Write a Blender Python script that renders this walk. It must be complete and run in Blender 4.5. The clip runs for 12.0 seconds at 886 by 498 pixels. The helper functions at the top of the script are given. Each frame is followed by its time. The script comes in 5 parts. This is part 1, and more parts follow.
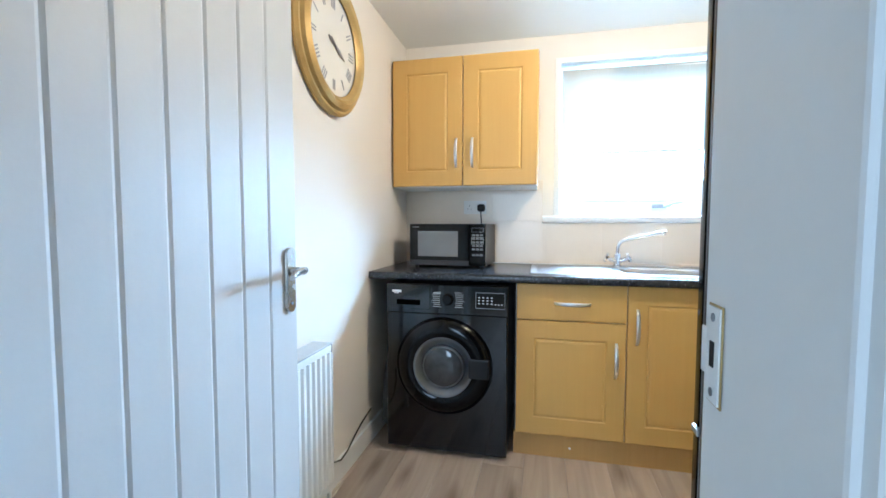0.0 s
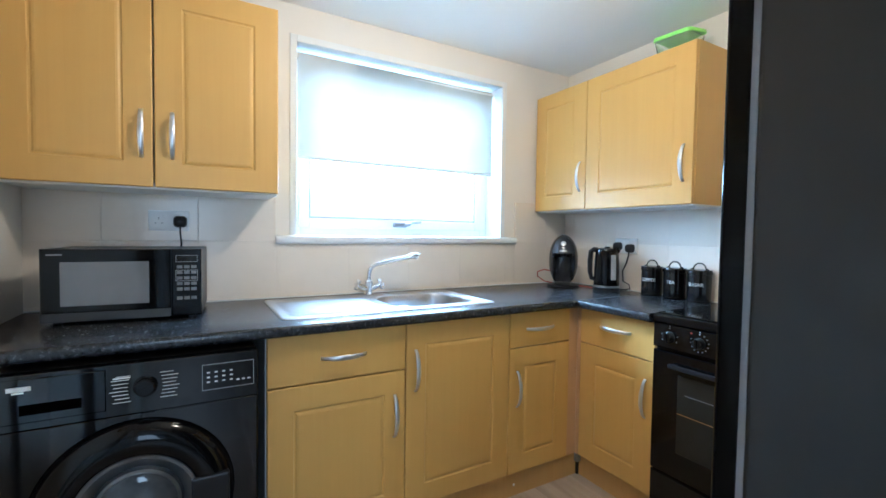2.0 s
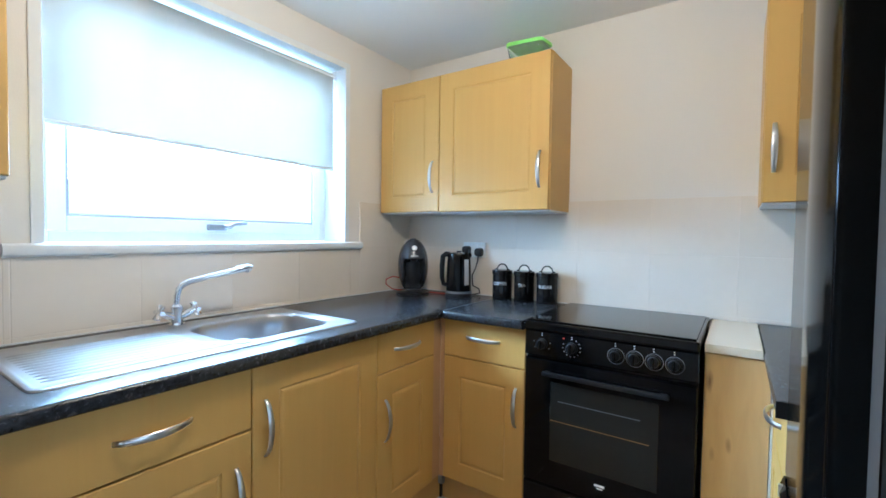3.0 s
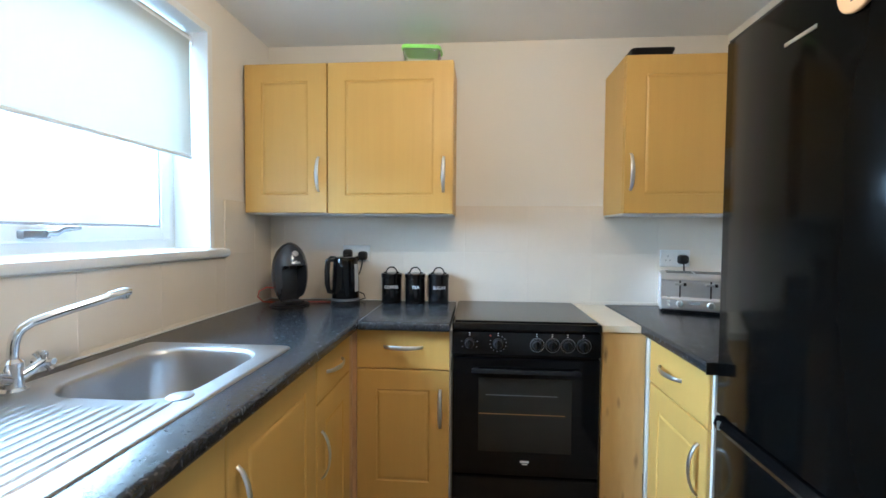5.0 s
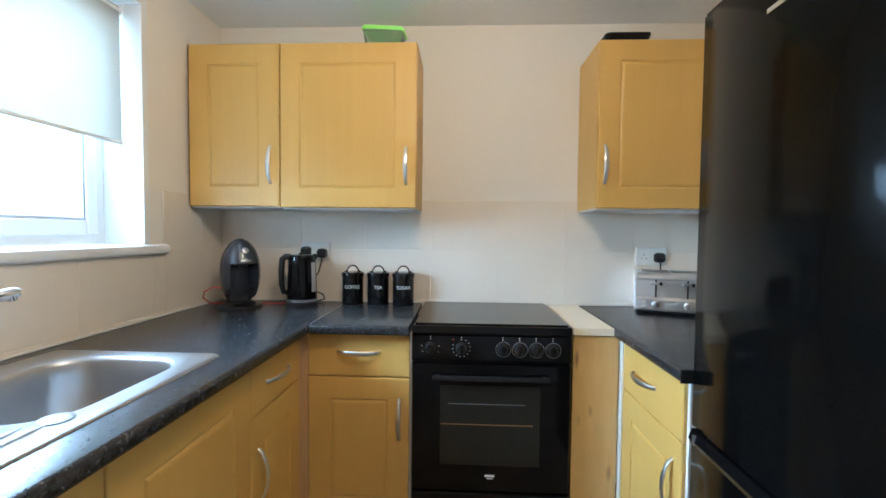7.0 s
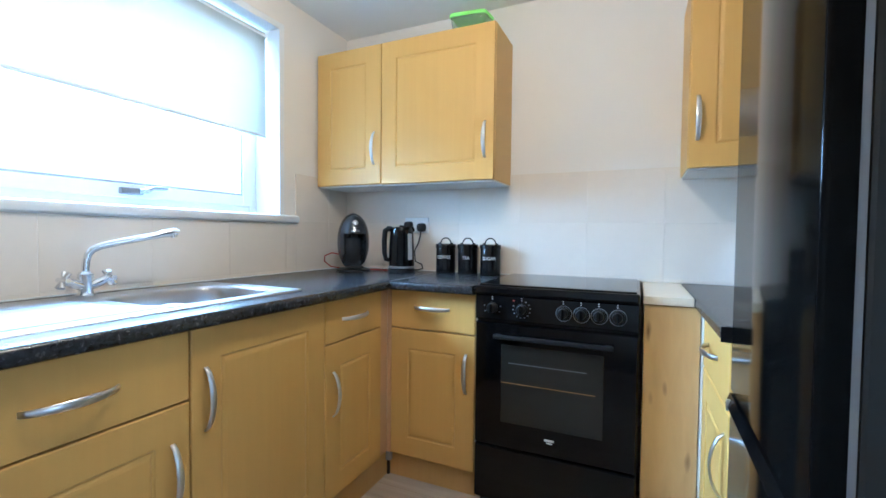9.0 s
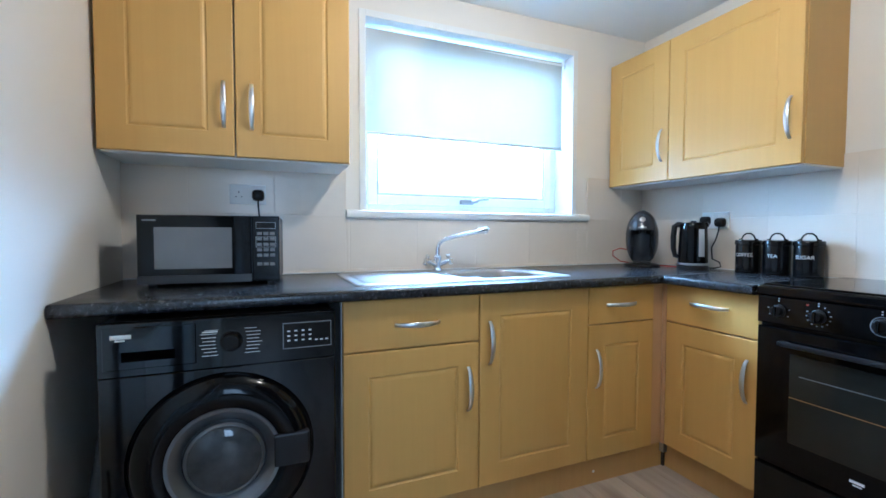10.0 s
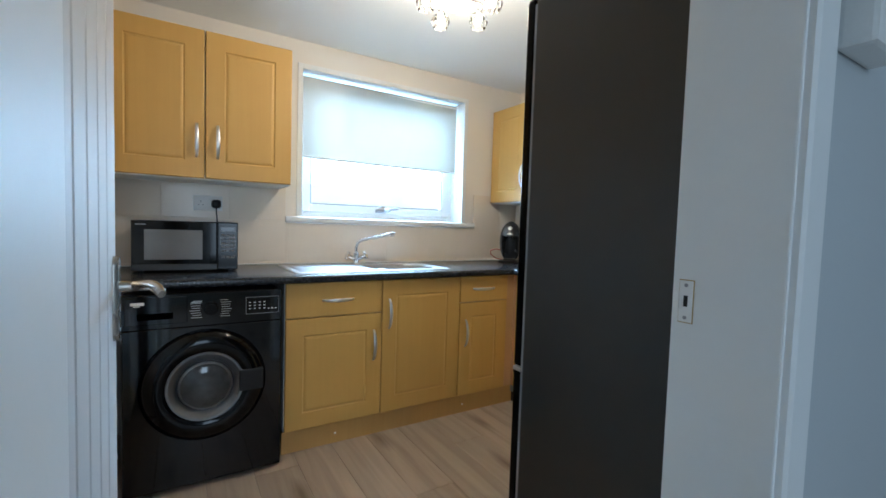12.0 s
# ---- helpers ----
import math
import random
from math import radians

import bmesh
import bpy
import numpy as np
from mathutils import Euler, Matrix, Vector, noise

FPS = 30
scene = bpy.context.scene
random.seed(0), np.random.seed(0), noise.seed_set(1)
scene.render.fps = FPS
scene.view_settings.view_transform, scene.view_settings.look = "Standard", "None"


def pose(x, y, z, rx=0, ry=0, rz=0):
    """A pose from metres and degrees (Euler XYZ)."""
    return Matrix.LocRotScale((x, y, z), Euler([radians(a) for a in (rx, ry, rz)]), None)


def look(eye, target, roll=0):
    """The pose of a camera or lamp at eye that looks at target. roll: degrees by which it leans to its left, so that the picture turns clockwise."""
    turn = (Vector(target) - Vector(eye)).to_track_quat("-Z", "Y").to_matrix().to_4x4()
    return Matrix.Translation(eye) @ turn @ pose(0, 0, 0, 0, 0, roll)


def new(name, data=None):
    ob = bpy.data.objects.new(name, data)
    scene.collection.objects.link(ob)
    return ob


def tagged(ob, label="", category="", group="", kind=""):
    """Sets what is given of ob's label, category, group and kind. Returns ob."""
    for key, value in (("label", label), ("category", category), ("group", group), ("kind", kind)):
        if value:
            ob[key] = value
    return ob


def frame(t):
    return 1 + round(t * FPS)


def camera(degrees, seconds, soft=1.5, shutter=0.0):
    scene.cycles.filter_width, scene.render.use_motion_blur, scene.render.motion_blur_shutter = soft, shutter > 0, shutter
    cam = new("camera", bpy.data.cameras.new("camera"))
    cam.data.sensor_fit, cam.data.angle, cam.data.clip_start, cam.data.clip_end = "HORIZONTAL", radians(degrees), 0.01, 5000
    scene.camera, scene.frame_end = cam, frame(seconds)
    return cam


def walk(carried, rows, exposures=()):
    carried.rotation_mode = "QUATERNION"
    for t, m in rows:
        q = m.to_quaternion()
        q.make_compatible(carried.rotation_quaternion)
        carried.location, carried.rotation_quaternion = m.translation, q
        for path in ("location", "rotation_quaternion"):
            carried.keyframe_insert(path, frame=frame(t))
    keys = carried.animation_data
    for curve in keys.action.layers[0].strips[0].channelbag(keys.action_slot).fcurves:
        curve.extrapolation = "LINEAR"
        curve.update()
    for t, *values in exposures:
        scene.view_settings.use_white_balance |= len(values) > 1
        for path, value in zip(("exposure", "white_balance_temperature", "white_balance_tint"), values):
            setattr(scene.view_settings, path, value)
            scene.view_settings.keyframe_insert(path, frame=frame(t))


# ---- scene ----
cam = camera(91.6, 12.0, 1.6)
PATH = [
    (0, (0.068, 0.121, 1.136), (-0.377, 2.067, 1.022), 0.1),
    (0.5, (-0.058, 0.286, 1.15), (0.043, 2.281, 1.045), 0.7),
    (1, (-0.153, 0.425, 1.164), (0.308, 2.369, 1.075), 0.8),
    (1.5, (-0.208, 0.549, 1.18), (0.521, 2.41, 1.112), 0.7),
    (2, (-0.239, 0.712, 1.206), (0.748, 2.45, 1.134), 0.8),
    (2.5, (-0.233, 0.91, 1.22), (1.078, 2.419, 1.156), 0.8),
    (3, (-0.226, 1.11, 1.228), (1.423, 2.24, 1.165), 0.8),
    (3.5, (-0.212, 1.34, 1.219), (1.632, 2.111, 1.154), 0.6),
    (3.7, (-0.202, 1.424, 1.215), (1.698, 2.046, 1.151), 0.6),
    (5.5, (-0.428, 1.725, 1.273), (1.566, 1.852, 1.188), 0.4),
    (6, (-0.426, 1.729, 1.271), (1.569, 1.839, 1.177), 0.5),
    (6.5, (-0.34, 1.698, 1.271), (1.656, 1.795, 1.178), 0.6),
    (7, (-0.239, 1.614, 1.245), (1.758, 1.702, 1.17), 0.6),
    (7.2, (-0.199, 1.571, 1.228), (1.798, 1.652, 1.162), 0.6),
    (8.8, (-0.237, 1.268, 1.102), (1.669, 1.868, 1.038), 0.6),
    (9, (-0.25, 1.214, 1.094), (1.572, 2.037, 1.03), 0.6),
    (9.5, (-0.281, 1.021, 1.09), (1.092, 2.473, 1.018), 0.2),
    (10, (-0.271, 0.795, 1.08), (0.484, 2.646, 1.005), 0.1),
    (10.5, (-0.265, 0.561, 1.081), (0.25, 2.491, 0.996), 0.3),
    (11, (-0.323, 0.361, 1.084), (0.23, 2.282, 1.001), 0.7),
    (11.5, (-0.401, 0.189, 1.097), (0.281, 2.067, 1.018), 1.0),
    (12, (-0.483, 0.071, 1.153), (0.561, 1.774, 1.049), 1.8),
]
EXPOSURES = [(0.0, 0.84, 5380, 7), (1.0, 0.64, 5230, 7), (2.5, 0.34, 5180, 7), (3.7, 0.12, 5230, 7), (5.5, 0.08, 5830, 8), (7.2, 0.12, 5830, 8), (9.0, 0.4, 4980, 7), (10.0, 0.34, 4780, 7), (11.0, 0.14, 5330, 7), (12.0, -0.01, 5630, 7)]
walk(cam, [(t, look(eye, target, roll)) for t, eye, target, roll in PATH], EXPOSURES)


# ---- world and large lights ----
world = bpy.data.worlds.new("world")
scene.world = world
world.use_nodes = True
_wn = world.node_tree.nodes
_sky = _wn.new("ShaderNodeTexSky")
_sky.sky_type, _sky.sun_disc = "NISHITA", False
_sky.sun_elevation, _sky.sun_rotation, _sky.dust_density = radians(48), radians(-20), 4.0
_wn["Background"].inputs["Strength"].default_value = 0.12
world.node_tree.links.new(_sky.outputs["Color"], _wn["Background"].inputs["Color"])


def area_lamp(name, eye, target, w, h, watts, colour):
    data = bpy.data.lights.new(name, "AREA")
    data.shape, data.size, data.size_y, data.energy, data.color = "RECTANGLE", w, h, watts, colour
    ob = new(name, data)
    ob.matrix_world = look(eye, target)
    return ob


# sky light falling through the kitchen window, and daylight from the hall's glazed front door
area_lamp("window_sky_light", (1.30, 4.60, 2.42), (0.66, 1.3, 1.0), 4.4, 1.8, 1280, (0.50, 0.755, 1.0))
area_lamp("hall_daylight", (-0.40, -2.42, 1.35), (-0.10, 0.6, 1.15), 0.7, 1.5, 18, (0.74, 0.88, 1.0))
lamp = bpy.data.lights.new("ceiling_light_glow", "POINT")
lamp.energy, lamp.color, lamp.shadow_soft_size = 23, (1.0, 0.80, 0.57), 0.06
new("ceiling_light_glow", lamp).location = (0.56, 1.70, 2.09)
sun_data = bpy.data.lights.new("sun", "SUN")
sun_data.energy, sun_data.angle, sun_data.color = 0.8, radians(12), (1.0, 0.96, 0.9)
new("sun", sun_data).matrix_world = look((2.0, -6, 7.5), (0, 0, 0))


# ---- materials ----
def node_material(name):
    m = bpy.data.materials.new(name)
    m.use_nodes = True
    n = m.node_tree.nodes
    return m, n, m.node_tree.links, n["Principled BSDF"]


def surface(name, base, rough=0.5, metallic=0.0, var=0.08, scale=6.0, stretch=(1, 1, 1), bump=0.0, bump_scale=180.0,
            rough_var=0.1, coat=0.0, piece=0.0, spec=0.5, fine=0.04):
    """A painted, moulded or metal surface: two scales of tone, uneven gloss and fine relief."""
    m, n, l, p = node_material(name)
    co = n.new("ShaderNodeTexCoord")
    mp = n.new("ShaderNodeMapping")
    mp.inputs["Scale"].default_value = stretch
    l.new(co.outputs["Object"], mp.inputs["Vector"])
    big = n.new("ShaderNodeTexNoise")
    big.inputs["Scale"].default_value, big.inputs["Detail"].default_value = scale, 4
    small = n.new("ShaderNodeTexNoise")
    small.inputs["Scale"].default_value, small.inputs["Detail"].default_value = bump_scale, 2
    for t in (big, small):
        l.new(mp.outputs["Vector"], t.inputs["Vector"])
    mul = n.new("ShaderNodeMath")
    mul.operation = "MULTIPLY_ADD"
    mul.inputs[1].default_value, mul.inputs[2].default_value = 2 * var, 1 - var
    l.new(big.outputs["Fac"], mul.inputs[0])
    add = n.new("ShaderNodeMath")
    add.operation = "MULTIPLY_ADD"
    add.inputs[1].default_value = 2 * fine
    l.new(small.outputs["Fac"], add.inputs[0])
    l.new(mul.outputs[0], add.inputs[2])
    last = add
    if piece:
        info = n.new("ShaderNodeObjectInfo")
        pm = n.new("ShaderNodeMath")
        pm.operation = "MULTIPLY_ADD"
        pm.inputs[1].default_value = piece
        l.new(info.outputs["Random"], pm.inputs[0])
        l.new(add.outputs[0], pm.inputs[2])
        last = pm
    mix = n.new("ShaderNodeVectorMath")
    mix.operation = "SCALE"
    mix.inputs[0].default_value = base
    l.new(last.outputs[0], mix.inputs["Scale"])
    l.new(mix.outputs[0], p.inputs["Base Color"])
    rr = n.new("ShaderNodeMath")
    rr.operation = "MULTIPLY_ADD"
    rr.inputs[1].default_value, rr.inputs[2].default_value = rough_var, max(0.02, rough - rough_var / 2)
    l.new(big.outputs["Fac"], rr.inputs[0])
    l.new(rr.outputs[0], p.inputs["Roughness"])
    p.inputs["Metallic"].default_value = metallic
    p.inputs["Coat Weight"].default_value = coat
    p.inputs["Specular IOR Level"].default_value = spec
    if bump:
        b = n.new("ShaderNodeBump")
        b.inputs["Strength"].default_value, b.inputs["Distance"].default_value = bump, 0.002
        l.new(small.outputs["Fac"], b.inputs["Height"])
        l.new(b.outputs["Normal"], p.inputs["Normal"])
    return m


def wood(name, light, dark, grain=(55, 55, 2.2), rough=0.42, knots=0.0, piece=0.0, contrast=1.0, thin=0):
    """Wood or wood-print foil with grain along the third axis of the mapping."""
    m, n, l, p = node_material(name)
    co = n.new("ShaderNodeTexCoord")
    info = n.new("ShaderNodeObjectInfo")
    shift = n.new("ShaderNodeVectorMath")
    shift.operation = "SCALE"
    shift.inputs[0].default_value = (7.3, 3.1, 5.7)
    l.new(info.outputs["Random"], shift.inputs["Scale"])
    off = n.new("ShaderNodeVectorMath")
    off.operation = "ADD"
    l.new(co.outputs["Object"], off.inputs[0])
    l.new(shift.outputs[0], off.inputs[1])
    mp = n.new("ShaderNodeMapping")
    mp.inputs["Scale"].default_value = grain
    l.new(off.outputs[0], mp.inputs["Vector"])
    fib = n.new("ShaderNodeTexNoise")
    fib.inputs["Scale"].default_value, fib.inputs["Detail"].default_value, fib.inputs["Distortion"].default_value = 1.0, 7, 0.6
    l.new(mp.outputs["Vector"], fib.inputs["Vector"])
    mp2 = n.new("ShaderNodeMapping")
    mp2.inputs["Scale"].default_value = tuple(g * 0.13 for g in grain)
    l.new(off.outputs[0], mp2.inputs["Vector"])
    wide = n.new("ShaderNodeTexNoise")
    wide.inputs["Scale"].default_value, wide.inputs["Detail"].default_value, wide.inputs["Distortion"].default_value = 1.0, 4, 1.2
    l.new(mp2.outputs["Vector"], wide.inputs["Vector"])
    av = n.new("ShaderNodeMath")
    av.operation = "MULTIPLY_ADD"
    av.inputs[1].default_value = 0.5
    l.new(fib.outputs["Fac"], av.inputs[0])
    half = n.new("ShaderNodeMath")
    half.operation = "MULTIPLY"
    half.inputs[1].default_value = 0.5
    l.new(wide.outputs["Fac"], half.inputs[0])
    l.new(half.outputs[0], av.inputs[2])
    ramp = n.new("ShaderNodeValToRGB")
    w = 0.22 / contrast
    ramp.color_ramp.elements[0].position, ramp.color_ramp.elements[0].color = 0.5 - w, (*dark, 1)
    ramp.color_ramp.elements[1].position, ramp.color_ramp.elements[1].color = 0.5 + w, (*light, 1)
    l.new(av.outputs[0], ramp.inputs["Fac"])
    colour = ramp.outputs["Color"]
    if knots:
        v = n.new("ShaderNodeTexVoronoi")
        v.inputs["Scale"].default_value = 1.0
        v.voronoi_dimensions = "2D" if thin == 2 else "3D"
        km = n.new("ShaderNodeMapping")
        km.inputs["Scale"].default_value = tuple(0.0 if i == thin else (0.20 * g + 0.8 if thin == 2 else 0.50 * g + 2.6) for i, g in enumerate(grain))
        l.new(off.outputs[0], km.inputs["Vector"])
        l.new(km.outputs["Vector"], v.inputs["Vector"])
        kr = n.new("ShaderNodeValToRGB")
        kr.color_ramp.elements[0].position, kr.color_ramp.elements[0].color = 0.03, (knots, knots, knots, 1)
        kr.color_ramp.elements[1].position, kr.color_ramp.elements[1].color = 0.19 if thin == 2 else 0.20, (0, 0, 0, 1)
        rag = n.new("ShaderNodeMath")
        rag.operation = "MULTIPLY_ADD"
        rag.inputs[1].default_value = 0.22
        less = n.new("ShaderNodeMath")
        less.operation = "SUBTRACT"
        less.inputs[1].default_value = 0.11
        l.new(v.outputs["Distance"], less.inputs[0])
        l.new(fib.outputs["Fac"], rag.inputs[0])
        l.new(less.outputs[0], rag.inputs[2])
        l.new(rag.outputs[0], kr.inputs["Fac"])
        km2 = n.new("ShaderNodeMix")
        km2.data_type = "RGBA"
        km2.inputs["B"].default_value = (dark[0] * 0.3, dark[1] * 0.26, dark[2] * 0.22, 1)
        l.new(kr.outputs["Color"], km2.inputs["Factor"])
        l.new(colour, km2.inputs["A"])
        colour = km2.outputs["Result"]
    if piece:
        pm = n.new("ShaderNodeMath")
        pm.operation = "MULTIPLY_ADD"
        pm.inputs[1].default_value, pm.inputs[2].default_value = piece, 1 - piece / 2
        l.new(info.outputs["Random"], pm.inputs[0])
        sc = n.new("ShaderNodeVectorMath")
        sc.operation = "SCALE"
        l.new(colour, sc.inputs[0])
        l.new(pm.outputs[0], sc.inputs["Scale"])
        colour = sc.outputs[0]
    l.new(colour, p.inputs["Base Color"])
    rr = n.new("ShaderNodeMath")
    rr.operation = "MULTIPLY_ADD"
    rr.inputs[1].default_value, rr.inputs[2].default_value = 0.14, rough - 0.07
    l.new(fib.outputs["Fac"], rr.inputs[0])
    l.new(rr.outputs[0], p.inputs["Roughness"])
    b = n.new("ShaderNodeBump")
    b.inputs["Strength"].default_value, b.inputs["Distance"].default_value = 0.12, 0.001
    l.new(fib.outputs["Fac"], b.inputs["Height"])
    l.new(b.outputs["Normal"], p.inputs["Normal"])
    return m


def laminate_top(name):
    """Charcoal laminate with a slate print: mottled, with pale veins and flecks."""
    m, n, l, p = node_material(name)
    co = n.new("ShaderNodeTexCoord")
    a = n.new("ShaderNodeTexNoise")
    a.inputs["Scale"].default_value, a.inputs["Detail"].default_value, a.inputs["Distortion"].default_value = 75, 8, 0.6
    v = n.new("ShaderNodeTexNoise")
    v.inputs["Scale"].default_value, v.inputs["Detail"].default_value, v.inputs["Distortion"].default_value = 105, 5, 0.5
    for t in (a, v):
        l.new(co.outputs["Object"], t.inputs["Vector"])
    r1 = n.new("ShaderNodeValToRGB")
    r1.color_ramp.elements[0].position, r1.color_ramp.elements[0].color = 0.34, (0.011, 0.012, 0.014, 1)
    r1.color_ramp.elements[1].position, r1.color_ramp.elements[1].color = 0.68, (0.034, 0.037, 0.044, 1)
    l.new(a.outputs["Fac"], r1.inputs["Fac"])
    r2 = n.new("ShaderNodeValToRGB")
    r2.color_ramp.elements[0].position, r2.color_ramp.elements[0].color = 0.615, (0, 0, 0, 1)
    r2.color_ramp.elements[1].position, r2.color_ramp.elements[1].color = 0.72, (0.34, 0.34, 0.34, 1)
    l.new(v.outputs["Fac"], r2.inputs["Fac"])
    mx = n.new("ShaderNodeMix")
    mx.data_type = "RGBA"
    mx.inputs["B"].default_value = (0.165, 0.18, 0.205, 1)
    l.new(r2.outputs["Color"], mx.inputs["Factor"])
    l.new(r1.outputs["Color"], mx.inputs["A"])
    l.new(mx.outputs["Result"], p.inputs["Base Color"])
    rr = n.new("ShaderNodeMath")
    rr.operation = "MULTIPLY_ADD"
    rr.inputs[1].default_value, rr.inputs[2].default_value = 0.16, 0.17
    l.new(a.outputs["Fac"], rr.inputs[0])
    l.new(rr.outputs[0], p.inputs["Roughness"])
    b = n.new("ShaderNodeBump")
    b.inputs["Strength"].default_value, b.inputs["Distance"].default_value = 0.07, 0.0006
    l.new(a.outputs["Fac"], b.inputs["Height"])
    l.new(b.outputs["Normal"], p.inputs["Normal"])
    return m


def pane_glass(name, tint=(1, 1, 1), rough=0.0):
    m, n, l, p = node_material(name)
    p.inputs["Base Color"].default_value = (*tint, 1)
    p.inputs["Transmission Weight"].default_value = 1.0
    p.inputs["Roughness"].default_value = rough
    p.inputs["IOR"].default_value = 1.45
    return m


def blind_fabric(name):
    m, n, l, p = node_material(name)
    co = n.new("ShaderNodeTexCoord")
    mp = n.new("ShaderNodeMapping")
    mp.inputs["Scale"].default_value = (900, 1, 900)
    w = n.new("ShaderNodeTexNoise")
    w.inputs["Scale"].default_value = 1.0
    l.new(co.outputs["Object"], mp.inputs["Vector"])
    l.new(mp.outputs["Vector"], w.inputs["Vector"])
    b = n.new("ShaderNodeBump")
    b.inputs["Strength"].default_value, b.inputs["Distance"].default_value = 0.2, 0.0005
    l.new(w.outputs["Fac"], b.inputs["Height"])
    d = n.new("ShaderNodeBsdfDiffuse")
    d.inputs["Color"].default_value = (0.82, 0.82, 0.79, 1)
    t = n.new("ShaderNodeBsdfTranslucent")
    t.inputs["Color"].default_value = (0.118, 0.118, 0.102, 1)
    for s in (d, t):
        l.new(b.outputs["Normal"], s.inputs["Normal"])
    mx = n.new("ShaderNodeMixShader")
    mx.inputs[0].default_value = 0.40
    l.new(d.outputs[0], mx.inputs[1])
    l.new(t.outputs[0], mx.inputs[2])
    l.new(mx.outputs[0], n["Material Output"].inputs["Surface"])
    return m


def glow(name, colour, strength):
    m, n, l, p = node_material(name)
    p.inputs["Base Color"].default_value = (*colour, 1)
    p.inputs["Emission Color"].default_value = (*colour, 1)
    p.inputs["Emission Strength"].default_value = strength
    return m


def garden_glow(name, strength):
    """A bright hazy view: pale sky above, washed-out shrubs and wall below."""
    m, n, l, p = node_material(name)
    co = n.new("ShaderNodeTexCoord")
    sep = n.new("ShaderNodeSeparateXYZ")
    l.new(co.outputs["Object"], sep.inputs[0])
    t = n.new("ShaderNodeTexNoise")
    t.inputs["Scale"].default_value, t.inputs["Detail"].default_value = 1.3, 5
    l.new(co.outputs["Object"], t.inputs["Vector"])
    h = n.new("ShaderNodeMath")
    h.operation = "MULTIPLY_ADD"
    h.inputs[1].default_value = 1.6
    l.new(t.outputs["Fac"], h.inputs[0])
    l.new(sep.outputs["Z"], h.inputs[2])
    r = n.new("ShaderNodeValToRGB")
    e = r.color_ramp.elements
    e[0].position, e[0].color = 0.30, (0.30, 0.42, 0.28, 1)
    e[1].position, e[1].color = 0.62, (0.92, 0.97, 1.0, 1)
    k = n.new("ShaderNodeMapRange")
    k.inputs["From Min"].default_value, k.inputs["From Max"].default_value = -0.6, 4.2
    l.new(h.outputs[0], k.inputs["Value"])
    l.new(k.outputs[0], r.inputs["Fac"])
    em = n.new("ShaderNodeEmission")
    em.inputs["Strength"].default_value = strength
    l.new(r.outputs["Color"], em.inputs["Color"])
    l.new(em.outputs[0], n["Material Output"].inputs["Surface"])
    return m


M_WALL = surface("cream_wall_paint", (0.80, 0.755, 0.69), 0.75, var=0.03, scale=2.5, bump=0.12, bump_scale=260, fine=0.015)
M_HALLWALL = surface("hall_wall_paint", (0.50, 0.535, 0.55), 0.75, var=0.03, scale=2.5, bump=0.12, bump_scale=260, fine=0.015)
M_CEIL = surface("white_ceiling_paint", (0.85, 0.85, 0.83), 0.8, var=0.03, scale=2.0, bump=0.15, bump_scale=220, fine=0.015)
M_GLOSS = surface("white_gloss_paint", (0.80, 0.81, 0.80), 0.50, var=0.03, scale=5, bump=0.04, bump_scale=90, fine=0.01, rough_var=0.02)
# white door paint, darkened in its colour to offset strong light on the leaf
M_LEAF = surface("greyed_white_door_paint", (0.57, 0.58, 0.585), 0.45, var=0.04, scale=4, bump=0.05, bump_scale=90, fine=0.015, rough_var=0.03)
M_UPVC = surface("white_upvc", (0.80, 0.81, 0.81), 0.35, var=0.02, scale=5, fine=0.01, rough_var=0.02)
M_BEECH = wood("beech_foil", (0.65, 0.400, 0.110), (0.59, 0.350, 0.090), contrast=0.7)
M_BEECH_EDGE = wood("beech_edging", (0.56, 0.34, 0.115), (0.47, 0.27, 0.085), contrast=0.7)
M_KNOT = wood("knotty_oak_board", (0.66, 0.44, 0.19), (0.52, 0.32, 0.125), (30, 30, 5.0), 0.5, knots=0.85)
M_PLANK = wood("grey_oak_laminate", (0.54, 0.45, 0.365), (0.28, 0.215, 0.165), (20, 1.3, 20), 0.40, piece=0.26, contrast=1.15, knots=0.65, thin=2)
M_WHITEBOARD = surface("white_melamine", (0.78, 0.77, 0.74), 0.45, var=0.03)
M_TOP = laminate_top("slate_print_laminate")
M_CREAMTOP = surface("cream_laminate", (0.76, 0.68, 0.54), 0.45, var=0.04, scale=10)
M_TILE = surface("cream_ceramic_tile", (0.78, 0.70, 0.60), 0.22, var=0.03, scale=5, bump=0.06, bump_scale=25, piece=0.03, fine=0.02)
M_GROUT = surface("pale_grout", (0.76, 0.69, 0.60), 0.9, var=0.05, scale=30)
M_BLACK = surface("black_enamel", (0.0040, 0.0040, 0.0044), 0.13, var=0.1, rough_var=0.05, spec=0.26)
M_BLACKSIDE = surface("black_textured_steel", (0.0055, 0.0054, 0.0052), 0.34, var=0.15, scale=3, bump=0.06, bump_scale=400, spec=0.26)
M_BLACKGLOSS = surface("black_gloss_door", (0.0025, 0.0025, 0.0028), 0.07, var=0.1, rough_var=0.03, spec=0.24)
M_FRIDGE = surface("black_fridge_lacquer", (0.0030, 0.0030, 0.0029), 0.11, var=0.15, rough_var=0.03, spec=0.075)
M_BLACKPLASTIC = surface("black_plastic", (0.010, 0.010, 0.011), 0.32, var=0.1, spec=0.3)
